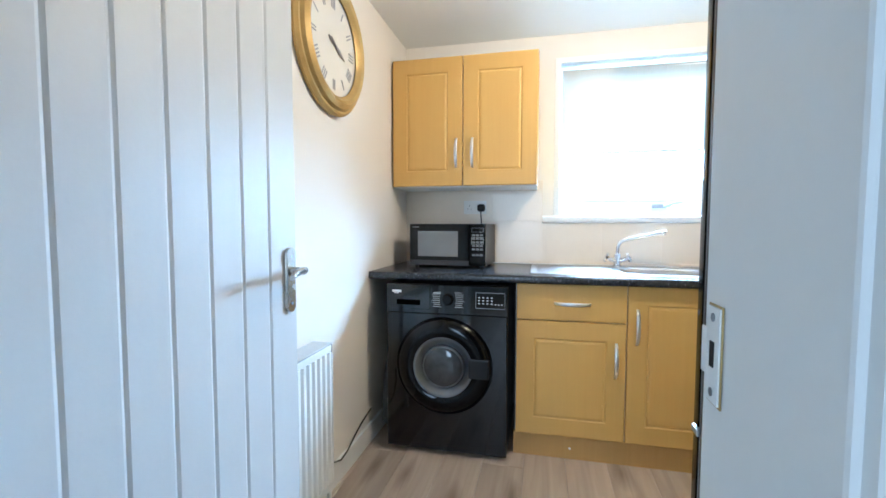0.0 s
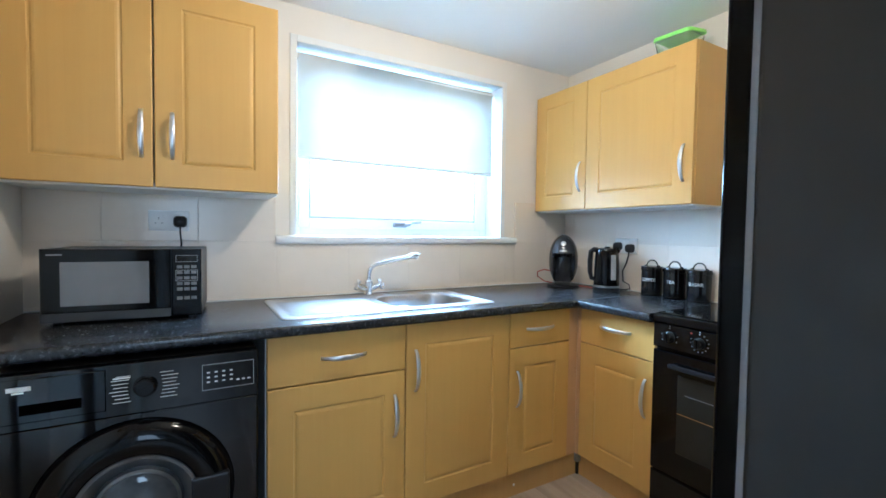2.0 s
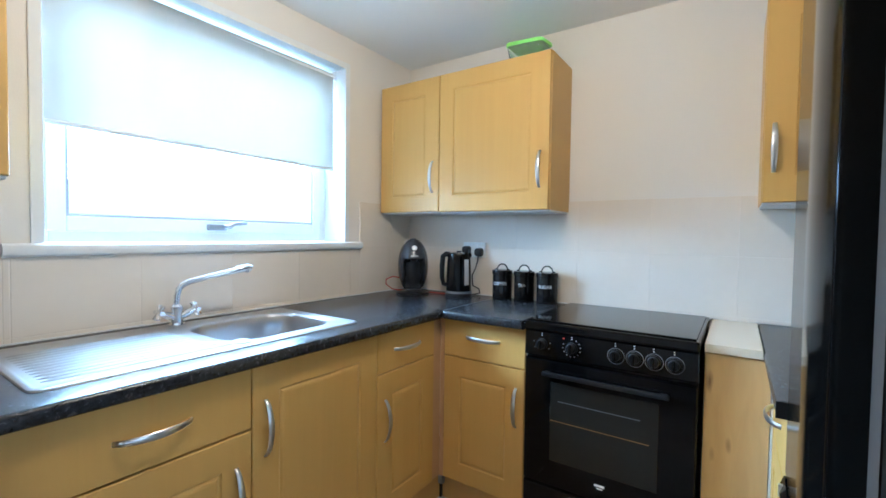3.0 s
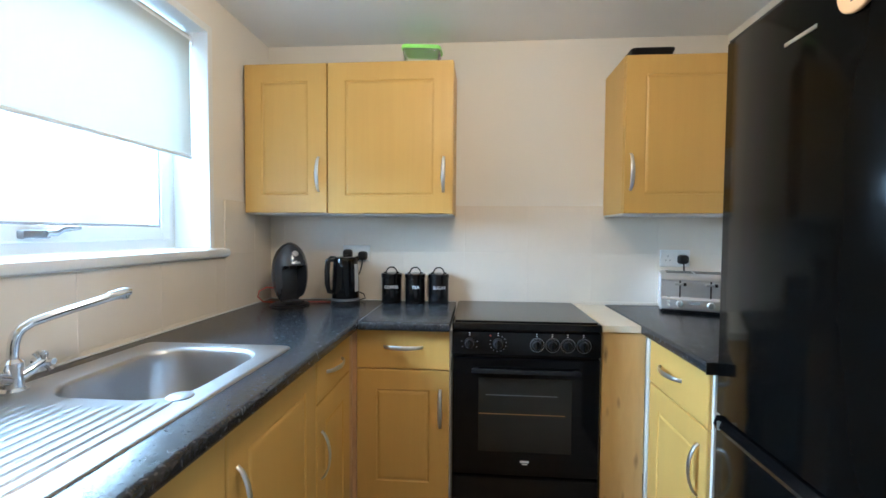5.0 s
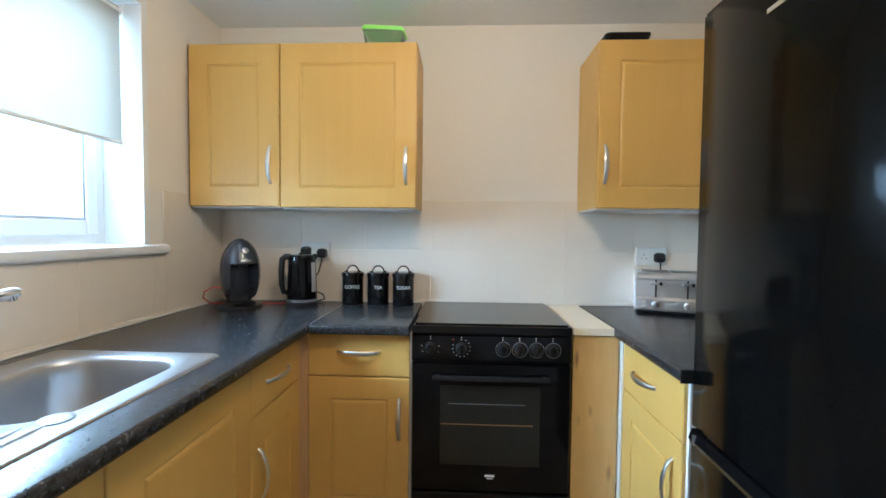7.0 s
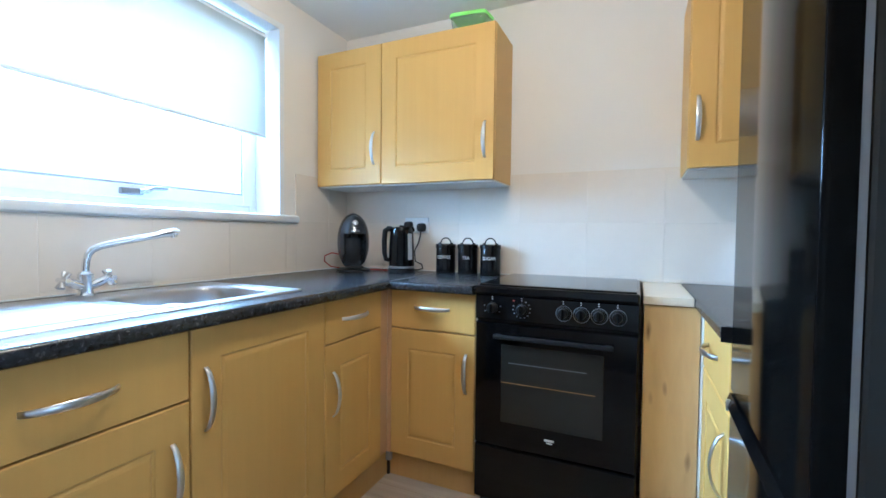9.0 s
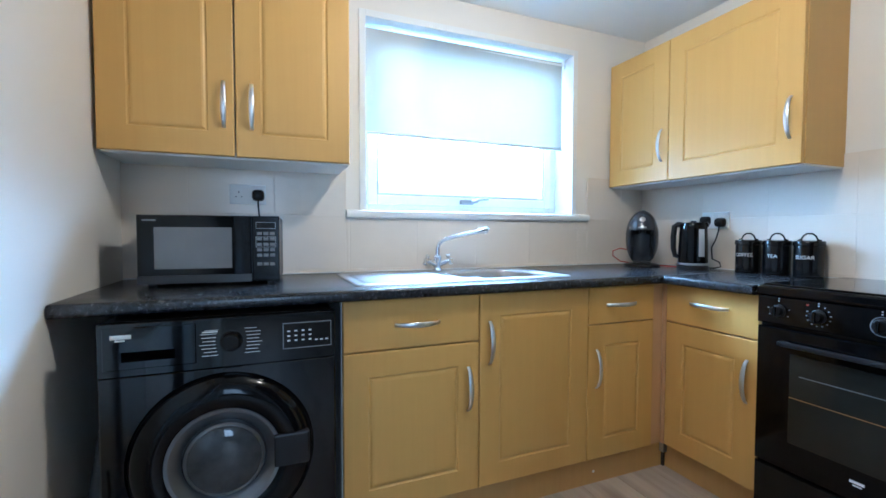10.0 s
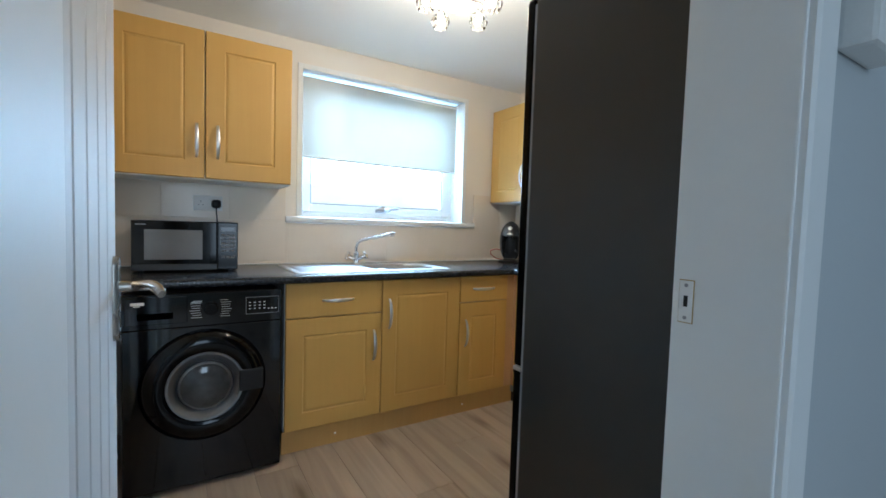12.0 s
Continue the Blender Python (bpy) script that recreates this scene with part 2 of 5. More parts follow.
M_RUBBER = surface("grey_rubber", (0.12, 0.12, 0.12), 0.6)
M_NICKEL = surface("brushed_nickel", (0.42, 0.40, 0.37), 0.27, 1.0, var=0.06)
M_CHROME = surface("chrome", (0.78, 0.79, 0.81), 0.16, 1.0, var=0.03, rough_var=0.08)
M_SATIN = surface("satin_nickel", (0.70, 0.71, 0.73), 0.30, 1.0, var=0.04)
M_STEEL = surface("brushed_steel", (0.46, 0.46, 0.47), 0.33, 1.0, var=0.05, scale=4, stretch=(1, 14, 1), bump=0.04, bump_scale=120)
M_GREYMETAL = surface("grey_metal", (0.30, 0.31, 0.33), 0.35, 0.8)
M_DARKGLASS = surface("dark_oven_glass", (0.006, 0.006, 0.006), 0.06, var=0.05, rough_var=0.02, spec=0.42)
M_WHITEPLASTIC = surface("white_plastic", (0.78, 0.78, 0.76), 0.3, var=0.03)
M_INK = surface("white_print", (0.75, 0.75, 0.75), 0.5, var=0.02)
M_GREYINK = surface("grey_print", (0.32, 0.33, 0.35), 0.5, var=0.02)
M_GOLD = surface("antique_gold_paint", (0.50, 0.34, 0.12), 0.38, 0.45, var=0.22, scale=14, bump=0.1, bump_scale=90)
M_BRASS = surface("worn_brass", (0.42, 0.30, 0.13), 0.4, 0.8, var=0.3, scale=60)
M_DIAL = surface("ivory_dial", (0.72, 0.70, 0.64), 0.45, var=0.05, scale=5)
M_GLASS = pane_glass("clear_glass")
M_GREEN = pane_glass("clear_green_plastic", (0.45, 0.95, 0.40), 0.15)
M_CLEARBOX = surface("cloudy_clear_plastic", (0.84, 0.96, 0.80), 0.12, var=0.05)
M_CLEARBOX.node_tree.nodes["Principled BSDF"].inputs["Transmission Weight"].default_value = 0.92
M_LIME = surface("lime_plastic", (0.36, 0.92, 0.18), 0.35, var=0.05)
M_BLIND = blind_fabric("white_blind_fabric")
M_RED = surface("red_cable", (0.45, 0.05, 0.03), 0.45)
M_CORK = surface("pale_birch_disc", (0.66, 0.47, 0.28), 0.6, var=0.1, scale=20)
M_DRUM = surface("steel_drum", (0.30, 0.30, 0.31), 0.3, 1.0)
# strong tone blotches paint reflections and the drum into the porthole glass
M_SMOKE = surface("smoked_glass_with_glare", (0.032, 0.034, 0.037), 0.07, var=0.95, scale=16, fine=0.3, bump_scale=40, spec=0.6)
M_SMOKE_OVEN = surface("oven_window_glass", (0.015, 0.014, 0.0115), 0.06, var=0.3, scale=5, spec=0.35, rough_var=0.02)
M_POST = wood("pink_beech_edging", (0.62, 0.38, 0.20), (0.54, 0.32, 0.16), contrast=0.7)
M_BUTTON = surface("grey_button", (0.15, 0.155, 0.165), 0.4)
M_COPPER = surface("copper_shelf_wire", (0.38, 0.20, 0.06), 0.35, 0.6)
M_SEAL = surface("pale_grey_seal", (0.30, 0.30, 0.31), 0.5)
M_RAD = surface("white_radiator_enamel", (0.80, 0.81, 0.80), 0.3, var=0.02, scale=5, fine=0.01)
M_VOID = surface("dark_recess", (0.001, 0.001, 0.001), 0.9, var=0.05, spec=0.0)
M_FRIDGESIDE = surface("black_textured_casing", (0.018, 0.0172, 0.0152), 0.42, var=0.35, scale=3, bump=0.06, bump_scale=400, spec=0.5)
M_TOASTER = surface("toaster_steel", (0.92, 0.92, 0.94), 0.36, 1.0, var=0.05, scale=4, stretch=(1, 1, 14), bump=0.03, bump_scale=120)
M_GASKET = surface("grey_gasket", (0.34, 0.36, 0.40), 0.6)
M_HOSE = surface("grey_hose_plastic", (0.10, 0.105, 0.11), 0.5)
# microwave mesh, its base lightened to grey for the room's reflection in the glass
M_MESH = surface("door_mesh_with_reflection", (0.16, 0.165, 0.172), 0.10, var=0.15, scale=9, fine=0.1, bump_scale=700)
M_RINGINK = surface("dim_dial_print", (0.20, 0.20, 0.21), 0.5)
M_GAUGE = surface("pale_gauge_plastic", (0.50, 0.53, 0.57), 0.25, var=0.06)
M_GRILLE = surface("grey_shaded_grille", (0.42, 0.42, 0.42), 0.5, var=0.05)
M_WMFRONT = surface("black_washer_enamel", (0.0025, 0.0027, 0.0035), 0.06, var=0.1, rough_var=0.03, spec=0.5)
M_RINGMETAL = surface("dull_silver_ring", (0.16, 0.165, 0.175), 0.3, 0.8, var=0.15, scale=8)
M_EGG = surface("graphite_gloss_shell", (0.032, 0.036, 0.044), 0.11, var=0.1, rough_var=0.03, spec=0.7)
M_CAVITY = surface("charcoal_plastic", (0.030, 0.031, 0.034), 0.35)
M_SPONGE = surface("yellow_sponge", (0.62, 0.45, 0.16), 0.9, var=0.2, scale=60, bump=0.4, bump_scale=300)
M_BULB = glow("warm_bulb", (1.0, 0.86, 0.62), 22.0)
M_OUTSIDE = garden_glow("hazy_garden", 1.3)


# ---- mesh helpers ----
def part(name, bm, material, parent, label=""):
    me = bpy.data.meshes.new(name)
    bmesh.ops.recalc_face_normals(bm, faces=bm.faces)
    bm.to_mesh(me)
    bm.free()
    me.materials.append(material)
    ob = new(name, me)
    ob.parent = parent
    if label:
        ob["label"] = label
    return ob


def smooth(ob, degrees=40):
    me = ob.data
    me.shade_smooth()
    me.set_sharp_from_angle(angle=radians(degrees))
    return ob


def thing(name, m, label, category, group="", kind=""):
    ob = new(name)
    ob.empty_display_size = 0.1
    ob.matrix_basis = m
    return tagged(ob, label, category, group, kind)


def setting(name, bm, material, label, category="", parent=None):
    return tagged(part(name, bm, material, parent), label, category or name.split("_")[0], kind="structure")


def box(bm, x0, x1, y0, y1, z0, z1, bevel=0.0, seg=2):
    v = [bm.verts.new((x, y, z)) for x in (x0, x1) for y in (y0, y1) for z in (z0, z1)]
    f = [bm.faces.new([v[i] for i in q]) for q in ((0, 1, 3, 2), (4, 6, 7, 5), (0, 4, 5, 1), (2, 3, 7, 6), (0, 2, 6, 4), (1, 5, 7, 3))]
    bmesh.ops.recalc_face_normals(bm, faces=f)
    if bevel:
        bmesh.ops.bevel(bm, geom=list({e for q in f for e in q.edges}), offset=bevel, segments=seg, profile=0.6, affect="EDGES")
    return bm


def boxed(*a, **k):
    return box(bmesh.new(), *a, **k)


def loft(bm, rings, cap=(True, True), closed=True):
    """Skins rings of equally many points."""
    rows = [[bm.verts.new(p) for p in r] for r in rings]
    for a, b in zip(rows, rows[1:]):
        for i in range(len(a) if closed else len(a) - 1):
            j = (i + 1) % len(a)
            bm.faces.new((a[i], a[j], b[j], b[i]))
    if cap[0]:
        bm.faces.new(rows[0][::-1])
    if cap[1]:
        bm.faces.new(rows[-1])
    return bm


def tube(bm, pts, r, seg=8, flat=1.0):
    """A round bar along pts; r one radius or one for each point."""
    pts = [Vector(p) for p in pts]
    rs = r if isinstance(r, (list, tuple)) else [r] * len(pts)
    rings, side = [], None
    for i, p in enumerate(pts):
        d = (pts[min(i + 1, len(pts) - 1)] - pts[max(i - 1, 0)]).normalized()
        if side is None:
            side = d.orthogonal().normalized()
        side = (side - d * side.dot(d)).normalized()
        up = d.cross(side)
        rings.append([p + rs[i] * (math.cos(a) * side + flat * math.sin(a) * up) for a in (2 * math.pi * k / seg for k in range(seg))])
    return loft(bm, rings)


def arc(fn, n):
    return [fn(i / (n - 1)) for i in range(n)]


def lathe(bm, profile, m=Matrix(), seg=24, cap=(True, True)):
    """Turns (radius, height) pairs about the z axis of m."""
    return loft(bm, [[m @ Vector((r * math.cos(2 * math.pi * k / seg), r * math.sin(2 * math.pi * k / seg), z)) for k in range(seg)] for r, z in profile], cap)


def rounded(w, h, r, seg=4):
    """Corner points of a rounded rectangle about the origin."""
    out = []
    for cx, cy, a0 in ((w / 2 - r, h / 2 - r, 0), (-w / 2 + r, h / 2 - r, 90), (-w / 2 + r, -h / 2 + r, 180), (w / 2 - r, -h / 2 + r, 270)):
        for k in range(seg + 1):
            a = radians(a0 + 90 * k / seg)
            out.append((cx + r * math.cos(a), cy + r * math.sin(a)))
    return out


def framed(bm, x0, x1, z0, z1, rings):
    """A panel that faces -y: rings of (inset, y), joined from back to front and closed."""
    return loft(bm, [[(x0 + i, y, z0 + i), (x1 - i, y, z0 + i), (x1 - i, y, z1 - i), (x0 + i, y, z1 - i)] for i, y in rings])


def y_axis(x, y, z):
    """A frame whose z axis points out of a front that faces -y."""
    return pose(x, y, z, 90, 0, 0)


# ---- the large structure ----
XW, XE, YN, YS, YH, TOP = -0.80, 1.92, 2.845, 0.455, 0.31, 2.264   # west, east, window wall, door wall (kitchen, hall), ceiling
WIN = (0.160, 1.378, 1.188, 2.104)   # window opening: x, x, z, z
DOOR = (-0.549, 0.182, 2.01)          # clear doorway: x, x, height
CT = 0.893                           # worktop height

bm = bmesh.new()
box(bm, -1.5, 2.1, -2.6, 3.1, -0.12, -0.012)
setting("floor", bm, M_RUBBER, "grey oak laminate plank floor through kitchen and hall")

setting("wall_west", boxed(XW - 0.12, XW, YS, 3.1, 0, TOP + 0.1), M_WALL, "cream painted plaster wall with clock and radiator", "wall")
setting("wall_east", boxed(XE, XE + 0.12, YH, 3.1, 0, TOP + 0.1), M_WALL, "cream painted plaster wall behind the cooker", "wall")
bm = bmesh.new()
box(bm, XW, WIN[0], YN, 3.1, 0, TOP + 0.1)
box(bm, WIN[1], XE, YN, 3.1, 0, TOP + 0.1)
box(bm, WIN[0], WIN[1], YN, 3.1, 0, WIN[2] - 0.041)
box(bm, WIN[0], WIN[1], YN, 3.1, WIN[3], TOP + 0.1)
setting("wall_north", bm, M_WALL, "cream painted plaster wall around the kitchen window", "wall")
YM = 0.383   # middle of the door wall
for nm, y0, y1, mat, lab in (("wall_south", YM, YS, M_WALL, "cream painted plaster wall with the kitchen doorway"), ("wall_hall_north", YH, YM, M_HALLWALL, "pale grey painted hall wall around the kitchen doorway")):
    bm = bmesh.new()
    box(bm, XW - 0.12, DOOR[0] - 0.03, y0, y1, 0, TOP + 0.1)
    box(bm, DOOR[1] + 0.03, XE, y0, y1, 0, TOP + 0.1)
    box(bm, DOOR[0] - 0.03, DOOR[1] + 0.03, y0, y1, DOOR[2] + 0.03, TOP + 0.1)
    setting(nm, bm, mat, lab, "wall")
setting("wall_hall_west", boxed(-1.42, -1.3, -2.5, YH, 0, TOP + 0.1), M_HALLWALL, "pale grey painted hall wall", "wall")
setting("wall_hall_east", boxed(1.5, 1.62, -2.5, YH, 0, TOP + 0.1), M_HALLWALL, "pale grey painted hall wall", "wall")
bm = bmesh.new()
box(bm, -1.42, -0.45, -2.62, -2.5, 0, TOP + 0.1)
box(bm, 0.35, 1.62, -2.62, -2.5, 0, TOP + 0.1)
box(bm, -0.45, 0.35, -2.62, -2.5, 0, 0.55)
box(bm, -0.45, 0.35, -2.62, -2.5, 2.1, TOP + 0.1)
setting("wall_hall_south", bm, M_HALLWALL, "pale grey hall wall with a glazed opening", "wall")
setting("ceiling", boxed(-1.5, 2.1, -2.7, 3.1, TOP, TOP + 0.12), M_CEIL, "white painted ceiling")

bm = bmesh.new()
box(bm, DOOR[0] - 0.03, DOOR[0], YH - 0.002, YS + 0.003, 0, DOOR[2], 0.003)
box(bm, DOOR[1], DOOR[1] + 0.03, YH - 0.002, YS + 0.003, 0, DOOR[2], 0.003)
box(bm, DOOR[0] - 0.03, DOOR[1] + 0.03, YH - 0.002, YS + 0.003, DOOR[2], DOOR[2] + 0.03, 0.003)
door_frame = setting("door_frame", bm, M_GLOSS, "white gloss painted door lining", "door frame")
for n, (x0, x1) in enumerate(((DOOR[0] - 0.085, DOOR[0] - 0.008), (DOOR[1] + 0.004, DOOR[1] + 0.070))):
    bm = bmesh.new()
    loft(bm, [[(x0, YH, z), (x1, YH, z), (x1, YH - 0.010, z), (x1 - 0.006, YH - 0.014, z), (x0 + 0.006, YH - 0.014, z), (x0, YH - 0.010, z)] for z in (0, DOOR[2] + 0.085)])
    setting("trim_%d" % (n + 1), bm, M_GLOSS, "white gloss painted architrave of the kitchen doorway", "trim")

part("strike_edge", boxed(DOOR[1] - 0.0014, DOOR[1] - 0.0004, 0.4235, 0.4465, 1.0165, 1.0835, 0.0004), M_BRASS, door_frame, "worn brass edge of the strike plate")
part("strike_plate", boxed(DOOR[1] - 0.0026, DOOR[1] - 0.0012, 0.425, 0.4455, 1.0180, 1.0820, 0.0006), M_GLOSS, door_frame, "white-painted strike plate")
part("strike_lip", boxed(DOOR[1] - 0.0026, DOOR[1] - 0.0012, 0.446, 0.455, 1.034, 1.066, 0.0006), M_GLOSS, door_frame, "white-painted lip")
part("strike_hole", boxed(DOOR[1] - 0.0034, DOOR[1] - 0.0024, 0.432, 0.438, 1.042, 1.059), M_BLACKPLASTIC, door_frame, "dark latch hole")
for z in (1.025, 1.075):
    bm = bmesh.new()
    lathe(bm, [(0.0028, 0.0), (0.0030, 0.0008)], pose(DOOR[1] - 0.0025, 0.435, z, 0, -90, 0), 10)
    part("strike_screw", bm, M_GREYMETAL, door_frame)

# skirting boards
def skirting(name, x0, x1, y0, y1):
    return setting(name, boxed(x0, x1, y0, y1, 0, 0.10, 0.006), M_GLOSS, "white gloss painted skirting board", "skirting")


skirting("baseboard_1", XW, XW + 0.016, YS + 0.01, 2.60)
skirting("baseboard_2", DOOR[1] + 0.09, 1.5, YH - 0.016, YH)

# window
window = thing("window_1", pose(0, 0, 0), "white uPVC top-hung window with painted reveal and sill", "window", kind="structure")
x0, x1, z0, z1 = WIN
bm = bmesh.new()
for a in ((x0 - 0.024, x0 + 0.008, YN - 0.008, 2.995, z0, z1 + 0.024), (x1 - 0.008, x1 + 0.024, YN - 0.008, 2.995, z0, z1 + 0.024), (x0 + 0.008, x1 - 0.008, YN - 0.008, 2.995, z1 - 0.008, z1 + 0.024)):
    box(bm, *a, 0.003)
part("reveal_lining", bm, M_GLOSS, window, "white gloss painted reveal")
bm = bmesh.new()
prof = [(2.995, z0 - 0.040), (2.828, z0 - 0.040), (2.817, z0 - 0.034), (2.812, z0 - 0.020), (2.817, z0 - 0.006), (2.828, z0), (2.995, z0)]
loft(bm, [[(x, y, z) for y, z in prof] for x in (0.072, 0.080, 1.474, 1.482)])
smooth(part("window_sill", bm, M_GLOSS, window, "white gloss painted sill with a rounded nose"))
def frame_bars(bm, a, b, c, d, w, y0, y1, bev=0.004):
    box(bm, a, a + w, y0, y1, c, d, bev)
    box(bm, b - w, b, y0, y1, c, d, bev)
    box(bm, a + w, b - w, y0, y1, c, c + w, bev)
    box(bm, a + w, b - w, y0, y1, d - w, d, bev)
    return bm


part("window_frame", frame_bars(bmesh.new(), x0 + 0.008, x1 - 0.008, z0, z1 - 0.008, 0.045, 2.998, 3.06), M_UPVC, window)
sash = part("sash", frame_bars(bmesh.new(), x0 + 0.045, x1 - 0.045, z0 + 0.037, z1 - 0.045, 0.052, 2.985, 3.05, 0.006), M_UPVC, window)
part("gasket", frame_bars(bmesh.new(), x0 + 0.096, x1 - 0.096, z0 + 0.088, z1 - 0.096, 0.009, 2.992, 3.018, 0), M_GASKET, sash, "grey rubber glazing gasket")
pane = part("pane", boxed(x0 + 0.098, x1 - 0.098, 3.018, 3.024, z0 + 0.09, z1 - 0.098), M_GLASS, window)
pane.visible_shadow = False
bm = bmesh.new()
box(bm, 0.720, 0.800, 2.962, 2.986, z0 + 0.048, z0 + 0.074, 0.006)
tube(bm, [(0.785, 2.962, z0 + 0.064), (0.81, 2.955, z0 + 0.066), (0.83, 2.955, z0 + 0.078), (0.885, 2.955, z0 + 0.082)], [0.010, 0.010, 0.009, 0.007], 8)
smooth(part("window_handle", bm, M_GREYMETAL, sash, "silver lever window handle"))

bm = bmesh.new()
box(bm, -6, 8, 7.0, 7.02, -2.5, 6)
setting("backdrop", bm, M_OUTSIDE, "hazy bright garden and sky outside the window")
bm = bmesh.new()
box(bm, -30, 30, 3.15, 60, -0.3, -0.2)
setting("ground", bm, surface("lawn", (0.06, 0.10, 0.03), 0.9, var=0.3, scale=4), "grass outside the window")

# roller blind
blind = thing("roller_blind", pose(0, 0, 0), "white fabric roller blind pulled half down", "blind")
bm = bmesh.new()
lathe(bm, [(0.016, 0.0), (0.016, 1.165)], pose(0.175, 2.905, 2.055, 0, 90, 0), 16)
part("roller", bm, M_UPVC, blind)
bm = bmesh.new()
zs = arc(lambda t: 2.068 - t * 0.499, 9)
loft(bm, [[(x, 2.889 + 0.0015 * math.sin(3 * x + 5 * z), z) for x in arc(lambda t: 0.180 + 1.150 * t, 24)] for z in zs], (False, False), False)
bl = part("fabric", bm, M_BLIND, blind, "white translucent blind fabric")
smooth(bl)
bm = bmesh.new()
tube(bm, [(0.180, 2.889, 1.567), (0.75, 2.889, 1.567), (1.330, 2.889, 1.567)], 0.0075, 8)
part("bottom_bar", bm, M_UPVC, blind, "slim white bottom bar")
for x in (0.168, 1.340):
    part("bracket", boxed(x, x + 0.006, 2.885, 2.99, 2.03, 2.083, 0.001), M_UPVC, blind)
bm = bmesh.new()
tube(bm, [(1.346, 2.893, 2.05), (1.350, 2.890, 1.7), (1.350, 2.890, 1.36), (1.350, 2.900, 1.345), (1.350, 2.910, 1.36), (1.350, 2.908, 1.7), (1.347, 2.905, 2.05)], 0.0016, 5)
part("pull_chain", bm, M_UPVC, blind)


# ---- kitchen units ----
def door_panel(bm, x0, x1, z0, z1, y=0.0, m=0.084):
    """A foil-wrapped front with soft edges and a routed groove."""
    return framed(bm, x0, x1, z0, z1, [(0.0, y + 0.018), (0.0, y + 0.004), (0.0012, y + 0.0014), (0.004, y), (m, y), (m + 0.003, y + 0.0035), (m + 0.007, y + 0.0045), (m + 0.013, y + 0.0012), (m + 0.020, y)])


def drawer_panel(bm, x0, x1, z0, z1, y=0.0):
    return framed(bm, x0, x1, z0, z1, [(0.0, y + 0.018), (0.0, y + 0.004), (0.0012, y + 0.0014), (0.004, y)])


def bow_handle(parent, x, z, upright, length=0.168, y=0.0):
    """A bowed strap: broad and flat in the middle, slim and round at its feet."""
    h = length / 2
    rings = []
    for k in range(15):
        t = k / 14
        d = 0.031 * math.sin(math.pi * t) ** 0.6
        w, q = 0.0064 + 0.0032 * math.sin(math.pi * t), 0.0050 - 0.0016 * math.sin(math.pi * t)
        s = -h + 2 * h * t
        row = []
        for c in range(10):
            u, v = w * math.cos(2 * math.pi * c / 10), q * math.sin(2 * math.pi * c / 10)
            row.append((x + u, y - d + 0.002 + v, z + s) if upright else (x + s, y - d + 0.002 + v, z + u))
        rings.append(row)
    return smooth(part("handle", loft(bmesh.new(), rings), M_SATIN, parent, "satin silver bow handle"), 60)


def front(parent, kind, x0, x1, z0, z1, hx=None, hz=None, y=0.0):
    """A door or drawer front with its handle."""
    bm = bmesh.new()
    if kind == "door":
        ob = part("door", door_panel(bm, x0, x1, z0, z1, y), M_BEECH, parent)
        bow_handle(ob, hx, hz, True, y=y)
    else:
        ob = part("drawer_front", drawer_panel(bm, x0, x1, z0, z1, y), M_BEECH, parent)
        bow_handle(ob, (x0 + x1) / 2 if hx is None else hx, (z0 + z1) / 2 if hz is None else hz, False, y=y)
    return ob


def carcass(parent, x0, x1, y0, y1, z0, z1, side=M_WHITEBOARD, top=True):
    t = 0.016
    part("side_panel", boxed(x0, x0 + t, y0, y1, z0, z1), side, parent)
    part("side_panel", boxed(x1 - t, x1, y0, y1, z0, z1), side, parent)
    part("base_panel", boxed(x0 + t, x1 - t, y0, y1, z0, z0 + t), M_WHITEBOARD, parent)
    part("back_panel", boxed(x0 + t, x1 - t, y1 - 0.008, y1, z0 + t, z1), M_WHITEBOARD, parent)
    if top:
        part("top_panel", boxed(x0 + t, x1 - t, y0, y1 - 0.008, z1 - t, z1), M_WHITEBOARD, parent)


UZ0, UZ1, DZ = 0.115, 0.852, 0.675
YF = 2.220   # door faces under the window
unit = thing("base_cabinet", pose(0, YF, 0), "beech drawer and door unit beside the washing machine", "cabinet", "base cabinets")
carcass(unit, -0.048, 0.458, 0.02, 0.60, UZ0, CT - 0.040, top=False)
front(unit, "drawer", -0.045, 0.457, DZ + 0.004, UZ1, 0.215, 0.762)
front(unit, "door", -0.045, 0.457, UZ0, DZ, 0.413, 0.502)
unit = thing("base_cabinet", pose(0, YF, 0), "beech full-height door unit under the sink bowl", "cabinet", "base cabinets")
carcass(unit, 0.459, 0.966, 0.02, 0.60, UZ0, CT - 0.040, top=False)
front(unit, "door", 0.461, 0.965, UZ0, UZ1, 0.502, 0.665)
unit = thing("base_cabinet", pose(0, YF, 0), "narrow beech drawer and door unit in the corner", "cabinet", "base cabinets")
carcass(unit, 0.967, 1.338, 0.02, 0.60, UZ0, CT - 0.040, top=False)
front(unit, "drawer", 0.969, 1.335, DZ + 0.020, UZ1, 1.146, 0.775)
front(unit, "door", 0.969, 1.335, UZ0, DZ + 0.016, 1.014, 0.505)
part("corner_post", boxed(1.338, 1.398, 0.008, 0.024, UZ0, UZ1, 0.001), M_POST, unit, "pinkish beech corner filler")

